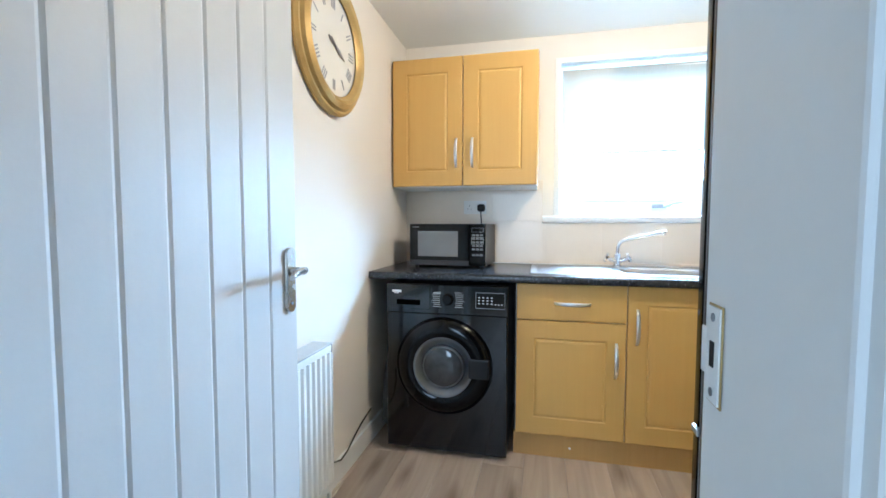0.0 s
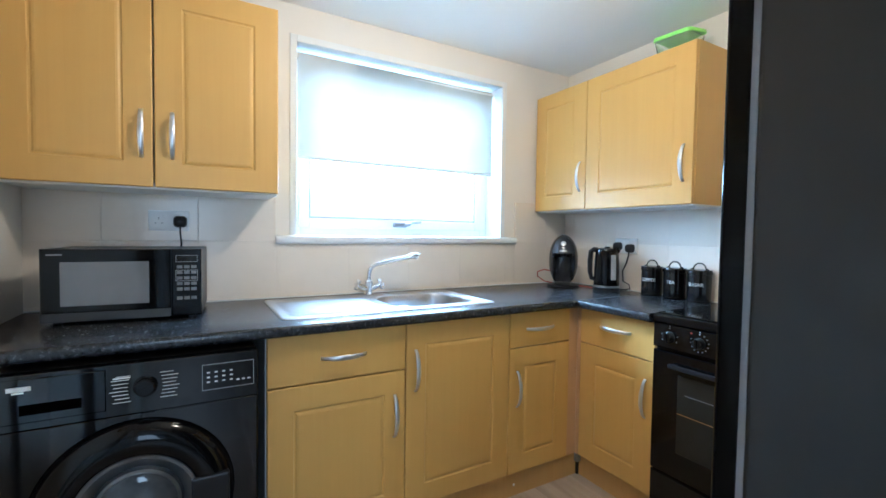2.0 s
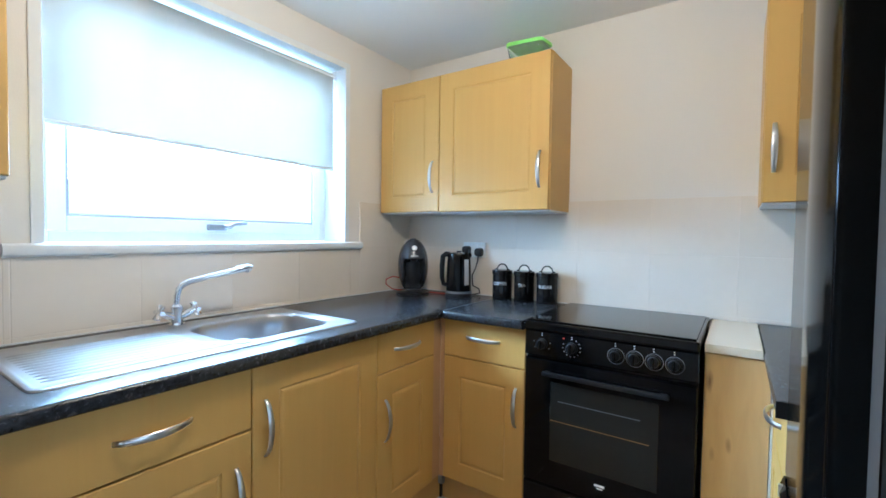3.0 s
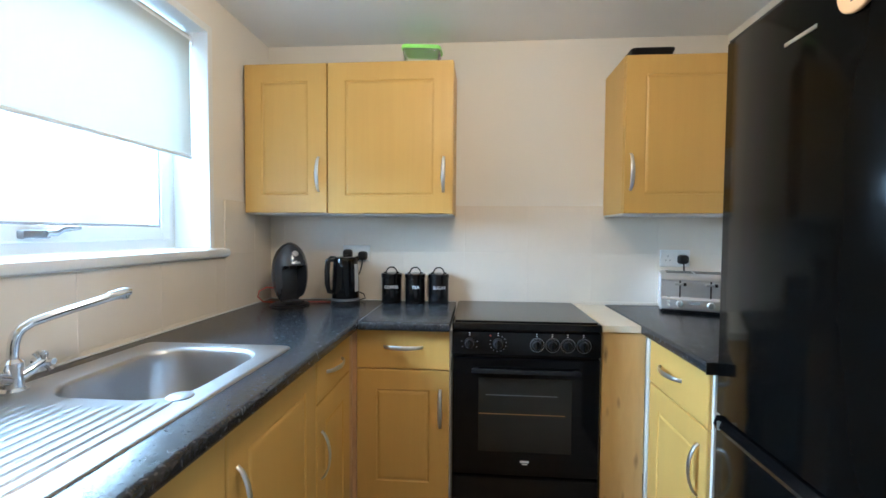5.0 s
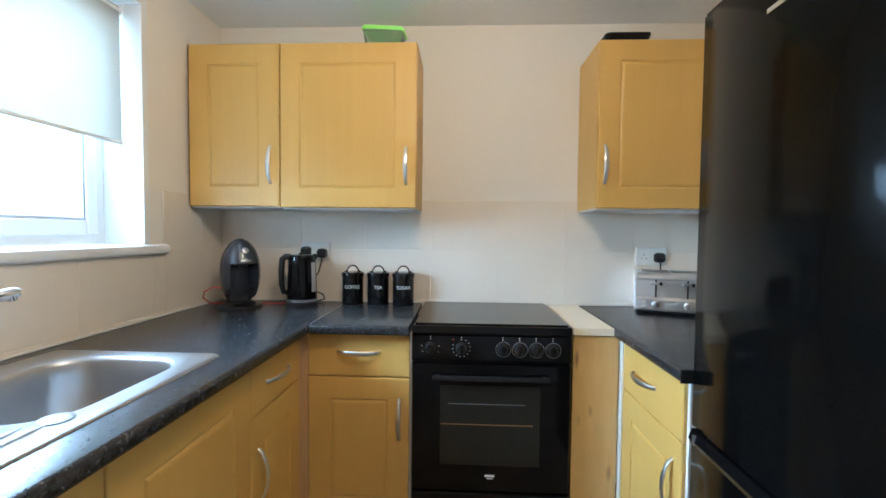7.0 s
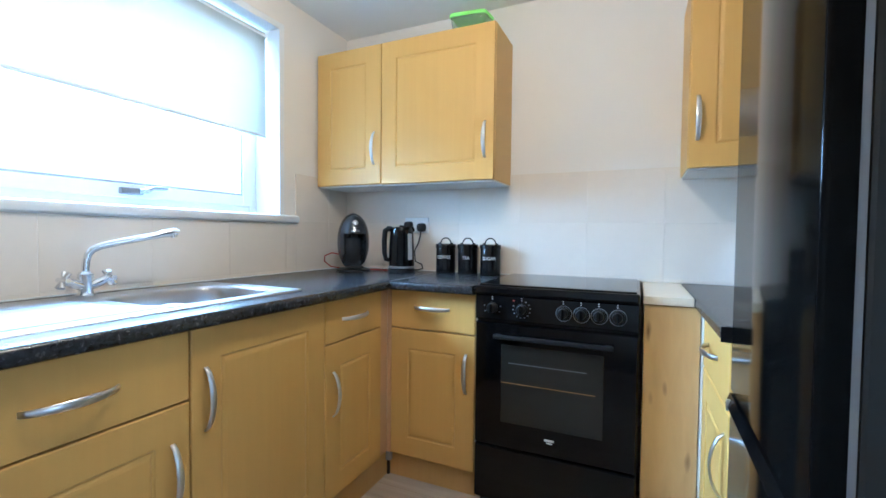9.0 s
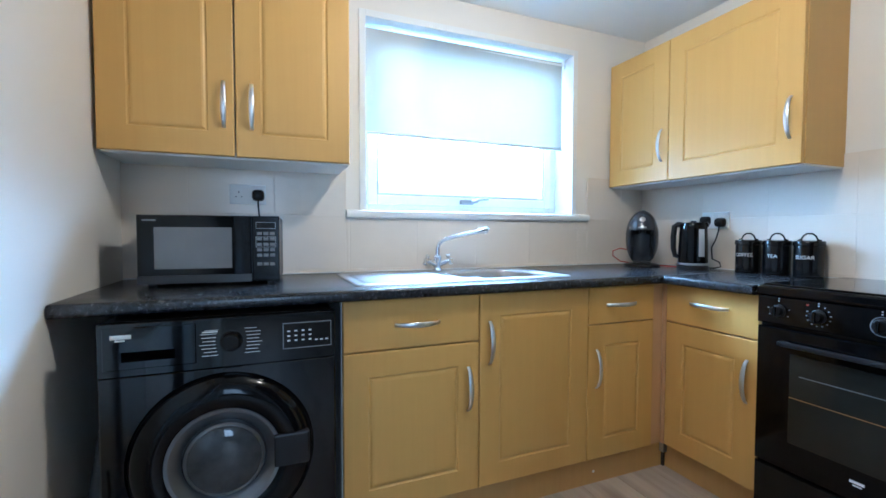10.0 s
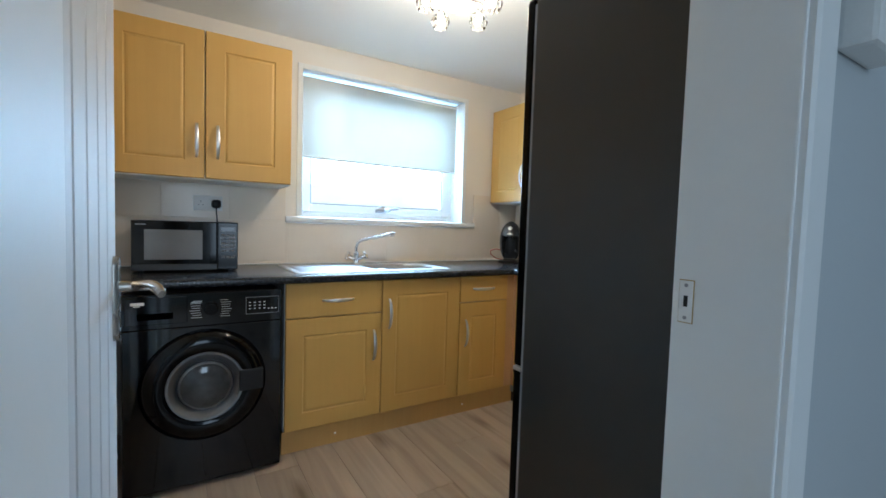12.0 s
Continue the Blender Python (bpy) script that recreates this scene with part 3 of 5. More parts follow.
XF = 1.398   # door faces of the cooker run; local x runs from the window wall towards the doorway
unit = thing("base_cabinet", pose(XF, YF, 0, 0, 0, -90), "beech drawer and door unit beside the cooker", "cabinet", "base cabinets")
carcass(unit, 0.01, 0.415, 0.02, 0.50, UZ0, CT - 0.040, top=False)
dw = front(unit, "drawer", 0.012, 0.408, DZ + 0.010, UZ1, 0.212, 0.780)
dn = front(unit, "door", 0.012, 0.408, UZ0, DZ + 0.006, 0.370, 0.520)
part("edge_strip", boxed(0.328, 0.4075, -0.0008, 0.0005, DZ + 0.013, UZ1 - 0.002, 0.0003), M_BEECH, dw, "beech edge strip")
part("edge_strip", boxed(0.324, 0.4075, -0.0008, 0.0005, UZ0 + 0.002, DZ + 0.004, 0.0003), M_BEECH, dn, "beech edge strip")
part("inner_post", boxed(-0.008, 0.0105, 0.0, 0.018, UZ0, UZ1, 0.001), M_POST, unit, "pinkish beech corner post")

XS, YSF = 1.395, 1.010   # unit beside the fridge; its face looks to the window
unit = thing("base_cabinet", pose(XS, YSF, 0, 0, 0, 180), "beech drawer and door unit next to the fridge", "cabinet", "base cabinets")
carcass(unit, 0.0, 0.468, 0.012, 0.50, UZ0, CT - 0.040, M_WHITEBOARD, top=False)
front(unit, "drawer", 0.022, 0.456, DZ + 0.004, UZ1, 0.205, 0.768)
front(unit, "door", 0.022, 0.456, UZ0, DZ, 0.405, 0.53)
part("front_strip", boxed(-0.008, 0.019, -0.003, 0.0115, 0.0, CT - 0.041, 0.001), M_WHITEBOARD, unit, "white upright edge strip")

bm = bmesh.new()
box(bm, -0.055, 1.448, YF + 0.018, YF + 0.036, 0, UZ0 - 0.003, 0.001)
plinth = thing("plinth", pose(0, 0, 0), "beech plinth board along the floor under the units", "plinth")
part("plinth_board", bm, M_BEECH_EDGE, plinth)
part("plinth_board", boxed(XF + 0.030, XF + 0.048, 1.812, YF + 0.010, 0, UZ0 - 0.003, 0.001), M_BEECH_EDGE, plinth)
part("plinth_board", boxed(0.930, XS, YSF - 0.068, YSF - 0.050, 0, UZ0 - 0.003, 0.001), M_BEECH_EDGE, plinth)
bm = bmesh.new()
box(bm, XF + 0.006, XF + 0.029, YF - 0.006, YF + 0.0175, UZ0 - 0.045, UZ0 - 0.004, 0.002)
part("corner_clip", bm, M_GREYMETAL, plinth, "grey plinth corner clip")
part("corner_seal", boxed(XF + 0.018, XF + 0.0295, YF + 0.006, YF + 0.0175, 0, UZ0 - 0.046, 0.001), M_BLACKPLASTIC, plinth, "dark corner seal")
for x in (0.215, 1.02):
    bm = bmesh.new()
    lathe(bm, [(0.006, 0.0), (0.006, 0.0015), (0.004, 0.003)], y_axis(x, YF + 0.0182, 0.052), 14)
    part("screw_cap", bm, M_WHITEPLASTIC, plinth, "white screw cap")

filler = thing("filler_panel", pose(0, 0, 0), "knotty oak board with a cream top beside the cooker", "panel")
part("board", boxed(1.404, 1.422, 1.0155, 1.188, 0, CT - 0.034, 0.001), M_KNOT, filler, "knotty oak upright board")
part("cream_top", boxed(1.396, 1.918, 1.037, 1.190, CT - 0.030, CT - 0.002, 0.002), M_CREAMTOP, filler, "cream laminate top strip")


def worktop(name, path, x0, x1, label):
    """A post-formed worktop: a rounded front edge extruded along x from x0 to x1; path gives front y and back y."""
    yf, yb = path
    t, r = 0.038, 0.012
    prof = [(yb, CT - t), (yf + r, CT - t)]
    prof += [(yf + r - r * math.sin(a), CT - t + r - r * math.cos(a)) for a in (radians(30), radians(60), radians(90))]
    prof += [(yf + r - r * math.cos(a), CT - r + r * math.sin(a)) for a in (0, radians(30), radians(60), radians(90))]
    prof += [(yb, CT)]
    bm = bmesh.new()
    loft(bm, [[(x, y, z) for y, z in prof] for x in (x0, x1)])
    return bm


def plate_with_hole(bm, x0, x1, y0, y1, hole, z):
    a, b, c, d = hole
    for q in ((x0, a, y0, y1), (b, x1, y0, y1), (a, b, y0, c), (a, b, d, y1)):
        v = [bm.verts.new((x, y, z)) for x, y in ((q[0], q[2]), (q[1], q[2]), (q[1], q[3]), (q[0], q[3]))]
        bm.faces.new(v)


top = thing("worktop", pose(0, 0, 0), "charcoal slate-effect laminate worktop running round the corner", "worktop")
HOLE = (0.05, 0.90, 2.33, 2.70)
smooth(part("slab", worktop("slab", (2.188, HOLE[2]), XW + 0.002, 1.372, ""), M_TOP, top))
for q in ((XW + 0.002, HOLE[0], HOLE[2], YN - 0.010), (HOLE[1], 1.372, HOLE[2], YN - 0.010), (HOLE[0], HOLE[1], HOLE[3], YN - 0.010), (1.372, XE - 0.010, 2.188, YN - 0.010)):
    part("slab", boxed(*q, CT - 0.038, CT), M_TOP, top)
run = part("slab", worktop("slab", (0.0, 0.56), 0.0, 0.376, ""), M_TOP, top)
run.matrix_basis = pose(1.352, 2.186, 0, 0, 0, -90)
smooth(run)
part("joint_strip", boxed(1.356, XE - 0.011, 2.1855, 2.1885, CT - 0.03, CT + 0.0012), M_GREYMETAL, top, "thin metal joint strip")
part("wall_sealant", boxed(XW + 0.003, XE - 0.011, YN - 0.018, YN - 0.009, CT + 0.0005, CT + 0.006, 0.002), M_WHITEPLASTIC, top, "white sealant bead")
part("wall_sealant", boxed(XE - 0.018, XE - 0.009, 1.81, YN - 0.019, CT + 0.0005, CT + 0.006, 0.002), M_WHITEPLASTIC, top, "white sealant bead")
top2 = thing("worktop", pose(0.908, 1.036, 0, 0, 0, 180), "short charcoal laminate worktop beside the fridge", "worktop")
smooth(part("slab", worktop("slab", (0.0, 0.57), -(XE - 0.010 - 0.908), 0.0, ""), M_TOP, top2))
part("end_cap", boxed(0.0005, 0.004, 0.0, 0.57, CT - 0.037, CT - 0.001, 0.001), M_BLACKPLASTIC, top2, "black end cap")

CZ0, CZ1 = 1.357, 2.078
def wall_cabinet(m, label, w, doors, depth, h0=CZ0, h1=CZ1, strip=None):
    c = thing("wall_cabinet", m, label, "cabinet", "wall cabinets")
    carcass(c, 0.0, w, 0.019, depth, h0, h1, M_BEECH)
    for a, b, hx in doors:
        d = front(c, "door", a + 0.0025, b - 0.0025, h0 - 0.001, h1, hx, h0 + 0.183)
        if strip:
            part("edge_strip", boxed(*strip, -0.0008, 0.0006, h0 + 0.001, h1 - 0.002, 0.0003), M_BEECH, d, "beech edge strip on the handle side")
    part("light_pelmet", boxed(0.004, w - 0.004, 0.022, depth - 0.01, h0 - 0.008, h0 - 0.0005, 0.001), M_WHITEBOARD, c, "white underside board")
    return c


wall_cabinet(pose(-0.790, 2.543, 0), "beech double wall cabinet over the microwave", 0.832, ((0.0, 0.416, 0.380), (0.416, 0.832, 0.472)), 0.30)
wall_cabinet(pose(1.637, 2.832, 0, 0, 0, -90), "narrow beech wall cabinet in the corner beside the window", 0.412, ((0.0, 0.412, 0.369),), 0.281, 1.355, 2.064, (0.318, 0.4085))
wall_cabinet(pose(1.632, 2.418, 0, 0, 0, -90), "wide beech wall cabinet over the canisters", 0.602, ((0.0, 0.602, 0.557),), 0.286, 1.352, 2.062, (0.508, 0.5985))
wall_cabinet(pose(1.612, 1.050, 0, 0, 0, -90), "beech wall cabinet over the toaster", 0.585, ((0.0, 0.585, 0.030),), 0.306, 1.357, 2.056, (0.0035, 0.088))


# ---- appliances ----
wm = thing("washing_machine", pose(-0.380, 2.140, 0), "black front-loading washing machine under the worktop", "washing machine")
part("body", boxed(-0.298, 0.298, 0.016, 0.545, 0.012, 0.842, 0.010), M_BLACKSIDE, wm, "black steel casing")
part("front_panel", framed(bmesh.new(), -0.298, 0.298, 0.022, 0.7030, [(0.0, 0.02), (0.0, -0.004), (0.004, -0.008)]), M_WMFRONT, wm)
fascia = part("control_panel", framed(bmesh.new(), -0.298, 0.298, 0.7034, 0.842, [(0.0, 0.03), (0.0, -0.006), (0.0015, -0.008)]), M_WMFRONT, wm, "glossy black control panel")
dr = part("detergent_drawer", framed(bmesh.new(), -0.286, -0.075, 0.722, 0.832, [(0.0, 0.0), (0.0, -0.0092), (0.002, -0.0108)]), M_WMFRONT, wm)
part("grip_recess", boxed(-0.245, -0.125, -0.0116, -0.0104, 0.742, 0.768), M_VOID, dr, "dark grip slot")
part("maker_badge", boxed(-0.268, -0.222, -0.0116, -0.0104, 0.803, 0.814), M_INK, dr, "silver badge")
part("badge_line", boxed(-0.258, -0.236, -0.0116, -0.0104, 0.797, 0.801), M_INK, dr)
bm = bmesh.new()
lathe(bm, [(0.029, 0.0), (0.029, 0.004), (0.025, 0.006), (0.023, 0.022), (0.020, 0.024)], y_axis(0.012, -0.006, 0.775), 28)
smooth(part("programme_dial", bm, M_BLACK, fascia), 30)
bm = bmesh.new()
for k in range(8):
    for s in (-1, 1):
        z = 0.738 + 0.0100 * k
        wdt = 0.040 - 0.004 * ((k * 5) % 3)
        x = 0.012 + s * (0.032 + 0.008 * math.sin(math.pi * (k + 0.5) / 8) + wdt / 2)
        box(bm, x - wdt / 2, x + wdt / 2, -0.0090, -0.0078, z, z + 0.0013)
tagged(part("programme_marks", bm, M_INK, fascia, "white programme lettering bars"), kind="stuff")
part("display_panel", framed(bmesh.new(), 0.150, 0.284, 0.740, 0.812, [(0.0, -0.0075), (0.0, -0.0092), (0.002, -0.0098)]), M_DARKGLASS, fascia, "dark display strip")
bm = bmesh.new()
for i in range(4):
    for k in range(3):
        box(bm, 0.160 + 0.020 * i, 0.168 + 0.020 * i, -0.0108, -0.0100, 0.760 + 0.014 * k, 0.764 + 0.014 * k)
for i in range(3):
    box(bm, 0.238 + 0.015 * i, 0.246 + 0.015 * i, -0.0108, -0.0100, 0.757, 0.761)
part("display_marks", bm, M_INK, fascia)
part("display_rim", frame_bars(bmesh.new(), 0.148, 0.286, 0.738, 0.814, 0.0014, -0.0098, -0.0080, 0), M_GREYINK, fascia, "thin grey outline round the display")
bm = bmesh.new()
box(bm, -0.060, -0.022, -0.0090, -0.0078, 0.803, 0.806)
part("model_mark", bm, M_INK, fascia)
D0 = (-0.007, -0.008, 0.449)
bm = bmesh.new()
lathe(bm, [(0.233, -0.002), (0.233, 0.003), (0.229, 0.012), (0.218, 0.024), (0.190, 0.035), (0.158, 0.033), (0.146, 0.026)], y_axis(*D0), 56, (False, False))
wdoor = smooth(part("door", bm, M_BLACKGLOSS, wm, "round glossy black porthole door"), 30)
bm = bmesh.new()
lathe(bm, [(0.239, 0.0002), (0.239, 0.0016), (0.234, 0.0016)], y_axis(*D0), 56, (False, False))
smooth(part("door_gap", bm, M_VOID, wdoor, "dark gap round the porthole door"), 30)
bm = bmesh.new()
lathe(bm, [(0.147, 0.024), (0.146, 0.031), (0.137, 0.030), (0.112, 0.010), (0.106, 0.004)], y_axis(*D0), 48, (False, False))
smooth(part("door_ring", bm, M_RINGMETAL, wdoor, "silver grey inner ring"), 30)
bm = bmesh.new()
lathe(bm, [(0.110, 0.004), (0.102, 0.018), (0.080, 0.027), (0.045, 0.032), (0.012, 0.033)], y_axis(*D0), 40, (False, True))
smooth(part("door_glass", bm, M_SMOKE, wdoor, "domed smoked glass with blotchy reflections in its colour"), 50)
bm = bmesh.new()
lathe(bm, [(0.103, 0.018), (0.101, 0.0215), (0.096, 0.0235), (0.094, 0.0215)], y_axis(*D0), 40, (False, False))
smooth(part("drum_rim", bm, M_RINGMETAL, wdoor, "steel drum rim"), 50)
part("door_handle", boxed(D0[0] + 0.126, D0[0] + 0.224, -0.0475, -0.024, D0[2] - 0.042, D0[2] + 0.052, 0.006), M_BLACKPLASTIC, wdoor, "matt black grip recess")
for x in (-0.25, 0.25):
    for y in (0.06, 0.5):
        bm = bmesh.new()
        lathe(bm, [(0.02, 0.0), (0.02, 0.010), (0.012, 0.013)], pose(x, y, 0), 12)
        part("foot", bm, M_BLACKPLASTIC, wm)

mw = thing("microwave", pose(-0.452, 2.485, CT, 0, 0, -4), "black microwave oven with a glass door on the worktop", "microwave")
part("casing", boxed(-0.222, 0.222, 0.02, 0.30, 0.012, 0.246, 0.006), M_BLACKSIDE, mw)
md = part("door", framed(bmesh.new(), -0.222, 0.128, 0.012, 0.246, [(0.0, 0.022), (0.0, 0.004), (0.004, 0.0)]), M_BLACKGLOSS, mw, "glossy black door")
part("door_window", framed(bmesh.new(), -0.172, 0.066, 0.062, 0.205, [(0.0, 0.0005), (0.001, -0.0012)]), M_MESH, md, "mesh window, its grey a painted reflection")
part("lower_trim", boxed(-0.222, 0.128, -0.0025, 0.0005, 0.012, 0.040, 0.001), M_CAVITY, md, "dull charcoal lower trim")
mp_ = part("control_panel", framed(bmesh.new(), 0.131, 0.222, 0.012, 0.246, [(0.0, 0.022), (0.0, 0.004), (0.004, 0.0)]), M_BLACK, mw)
part("display", boxed(0.146, 0.208, -0.0012, 0.0005, 0.203, 0.222), M_DARKGLASS, mp_, "dark digital display")
part("display_rim", frame_bars(bmesh.new(), 0.144, 0.210, 0.201, 0.224, 0.0012, -0.0016, 0.0004, 0), M_GREYINK, mp_, "thin grey outline round the display")
part("key_rim", frame_bars(bmesh.new(), 0.1435, 0.2105, 0.134, 0.1725, 0.0014, -0.0026, 0.0004, 0), M_GREYINK, mp_, "grey outline round the key rows")
for r in range(6):
    for c in range(3):
        z = 0.178 - 0.0195 * r - (0.012 if r > 4 else 0)
        part("button", boxed(0.147 + 0.0215 * c, 0.164 + 0.0215 * c, -0.0022, 0.0005, z, z + 0.011, 0.001), M_BUTTON, mp_)
part("maker_badge", boxed(-0.205, -0.165, -0.0010, 0.0005, 0.226, 0.230), M_GREYINK, md)
for x in (-0.19, 0.19):
    for y in (0.05, 0.27):
        part("foot", boxed(x - 0.012, x + 0.012, y - 0.012, y + 0.012, 0.0, 0.013, 0.002), M_BLACKPLASTIC, mw)

# electric cooker; local x runs from the canisters to the filler board
ck = thing("cooker", pose(1.368, 1.500, 0, 0, 0, -90), "black freestanding electric cooker with a ceramic hob", "cooker")
part("body", boxed(-0.298, 0.298, 0.022, 0.535, 0.03, 0.862, 0.004), M_BLACKSIDE, ck)
hob = part("hob", boxed(-0.300, 0.300, -0.008, 0.545, 0.864, 0.898, 0.008), M_BLACK, ck, "black enamel hob frame")
part("hob_glass", boxed(-0.288, 0.288, 0.012, 0.520, 0.899, 0.9035, 0.002), M_DARKGLASS, hob, "black ceramic glass")
cp = part("control_panel", framed(bmesh.new(), -0.299, 0.299, 0.764, 0.862, [(0.0, 0.03), (0.0, 0.002), (0.004, -0.003)]), M_BLACK, ck)
for x in (-0.228, -0.112, 0.043, 0.105, 0.166, 0.228):
    bm = bmesh.new()
    lathe(bm, [(0.0225, 0.0), (0.0225, 0.004), (0.0185, 0.006), (0.0165, 0.022), (0.015, 0.024)], y_axis(x, -0.003, 0.812), 22)
    kn = smooth(part("knob", bm, M_BLACKPLASTIC, cp, "black control knob"), 30)
    part("grip", boxed(x - 0.004, x + 0.004, -0.034, -0.024, 0.794, 0.830, 0.002), M_BLACK, kn)
    if x > 0:
        bm = bmesh.new()
        lathe(bm, [(0.0290, 0.0), (0.0290, 0.0008), (0.0272, 0.0008), (0.0272, 0.0)], y_axis(x + 0.002, -0.0030, 0.811), 28, (False, False))
        part("dial_ring", bm, M_RINGINK, cp, "grey printed dial ring")
    else:
        for k in range(11 if x > -0.2 else 4):
            a = radians(-200 + 26 * k) if x > -0.2 else radians((-150, -30, 170, 10)[k])
            u, w = x + 0.033 * math.cos(a), 0.814 + 0.033 * math.sin(a)
            part("dial_mark", boxed(u - 0.0022, u + 0.0022, -0.0042, -0.0030, w - 0.0014, w + 0.0014), M_GREYINK, cp, "grey printed dial mark")
    for z in (0.845, 0.853):
        part("mark", boxed(x - 0.0018, x + 0.0018, -0.0040, -0.0030, z, z + 0.0032), M_INK, cp)
part("pilot_lamp", boxed(-0.146, -0.140, -0.0045, -0.0028, 0.843, 0.848), M_RED, cp, "small red pilot lamp")
od = part("oven_door", framed(bmesh.new(), -0.297, 0.297, 0.266, 0.752, [(0.0, 0.02), (0.0, 0.003), (0.004, -0.004)]), M_BLACKGLOSS, ck, "black glass oven door")
owin = part("door_window", framed(bmesh.new(), -0.190, 0.187, 0.366, 0.672, [(0.0, -0.0038), (0.0015, -0.0052)]), M_SMOKE_OVEN, od, "smoked oven window")
for z, a, b in ((0.523, -0.188, 0.160), (0.601, -0.16, 0.13)):
    part("shelf_rail", boxed(a, b, -0.0060, -0.0053, z, z + 0.0025), M_COPPER if z < 0.56 else M_MESH, owin, "oven shelf seen through the glass")
bm = bmesh.new()
box(bm, -0.218, 0.218, -0.030, -0.012, 0.696, 0.712, 0.004)
box(bm, -0.212, -0.190, -0.016, -0.003, 0.692, 0.712, 0.002)
box(bm, 0.190, 0.212, -0.016, -0.003, 0.692, 0.712, 0.002)
part("handle", bm, M_BLACKPLASTIC, od, "black bar handle")
part("maker_badge", boxed(-0.018, 0.018, -0.0052, -0.0040, 0.324, 0.332), M_INK, od, "silver badge")
part("badge_line", boxed(-0.010, 0.012, -0.0052, -0.0040, 0.316, 0.320), M_INK, od)
part("storage_drawer", framed(bmesh.new(), -0.297, 0.297, 0.045, 0.258, [(0.0, 0.02), (0.0, 0.004), (0.004, -0.002)]), M_BLACK, ck, "black lower drawer")
part("plinth_skirt", boxed(-0.28, 0.28, 0.03, 0.05, 0.0, 0.04), M_BLACKPLASTIC, ck)
for x in (-0.26, 0.26):
    part("foot", boxed(x - 0.02, x + 0.02, 0.40, 0.44, 0.0, 0.032, 0.003), M_BLACKPLASTIC, ck)

# tall fridge freezer, doors facing the window
fr = thing("fridge_freezer", pose(0.885, 1.018, 0, 0, 0, 178.7), "tall black fridge freezer with recessed grips", "fridge freezer")
FW, FH, FJ = 0.525, 1.788, 0.750
part("body", boxed(0.0, FW, 0.041, 0.545, 0.02, FH - 0.004, 0.006), M_FRIDGESIDE, fr, "black textured steel casing")
part("door_seal", boxed(0.003, FW - 0.003, 0.0322, 0.0408, 0.06, FH - 0.012), M_SEAL, fr, "pale grey magnetic door seal")
for nm, a, b in (("fridge_door", FJ + 0.006, FH), ("freezer_door", 0.05, FJ - 0.010)):
    bm = bmesh.new()
    ring = [(0.032, 0.0), (0.009, 0.0), (0.005, 0.001), (0.002, 0.003), (0.0, 0.007)]
    loft(bm, [[(i, y, a + i * 0.6), (FW - i, y, a + i * 0.6), (FW - i, y, b - i * 0.6), (i, y, b - i * 0.6)] for y, i in ring])
    dd = smooth(part(nm, bm, M_FRIDGE, fr, "glossy black door"), 30)
    if nm == "fridge_door":
        part("top_cap", boxed(0.002, FW - 0.002, 0.006, 0.032, FH + 0.0005, FH + 0.008, 0.002), M_BLACKPLASTIC, dd)
        part("maker_badge", boxed(0.240, 0.335, -0.0022, -0.0003, FH - 0.110, FH - 0.101, 0.0008), M_SATIN, dd, "silver badge strip")
    else:
        bm = bmesh.new()
        loft(bm, [[(x, -0.002, b + 0.012), (x, 0.020, b + 0.012), (x, 0.026, b - 0.002), (x, -0.004, b - 0.026), (x, -0.010, b - 0.012)] for x in (0.010, FW - 0.010)])
        part("grip_strip", bm, M_BLACK, dd, "black recessed grip strip")
        part("grip_end", boxed(0.032, 0.040, -0.012, 0.0, b - 0.020, b + 0.004, 0.001), M_SATIN, dd, "small silver clip")
bm = bmesh.new()
box(bm, FW - 0.03, FW + 0.003, 0.004, 0.038, FJ - 0.010, FJ + 0.002, 0.002)
part("hinge", bm, M_SATIN, fr, "silver centre hinge")
for x in (0.05, FW - 0.05):
    for y in (0.09, 0.5):
        bm = bmesh.new()
        lathe(bm, [(0.02, 0.0), (0.02, 0.022)], pose(x, y, 0), 12)
        part("foot", bm, M_BLACKPLASTIC, fr)

# ---- sink and tap ----
sk = thing("sink", pose(0, 0, 0), "stainless steel sink with drainer let into the worktop", "sink")
SX0, SX1, SY0, SY1 = 0.012, 0.942, 2.285, 2.775
BX0, BX1, BY0, BY1 = 0.474, 0.892, 2.345, 2.690
bm = bmesh.new()
cx, cy, w, h = (SX0 + SX1) / 2, (SY0 + SY1) / 2, SX1 - SX0, SY1 - SY0
outer = [[(cx + x, cy + y, CT + z) for x, y in rounded(w - 2 * i, h - 2 * i, 0.03 - i * 0.5, 6)] for i, z in ((0.0, 0.0005), (0.002, 0.004), (0.008, 0.006), (0.016, 0.0045), (0.020, 0.0035))]
rows = [[bm.verts.new(p) for p in r] for r in outer]
for a, b in zip(rows, rows[1:]):
    for i in range(len(a)):
        bm.faces.new((a[i], a[(i + 1) % len(a)], b[(i + 1) % len(a)], b[i]))
bx, by, bw, bh = (BX0 + BX1) / 2, (BY0 + BY1) / 2, BX1 - BX0, BY1 - BY0
bowl = [[bm.verts.new((bx + x, by + y, CT + z)) for x, y in rounded(bw - 2 * i, bh - 2 * i, 0.100, 10)] for i, z in
        ((0.0, 0.0035), (0.004, 0.001), (0.008, -0.008), (0.012, -0.04), (0.018, -0.125), (0.030, -0.146), (0.050, -0.152))]
for a, b in zip(bowl, bowl[1:]):
    for i in range(len(a)):
        bm.faces.new((a[i], a[(i + 1) % len(a)], b[(i + 1) % len(a)], b[i]))
bm.faces.new(bowl[-1])
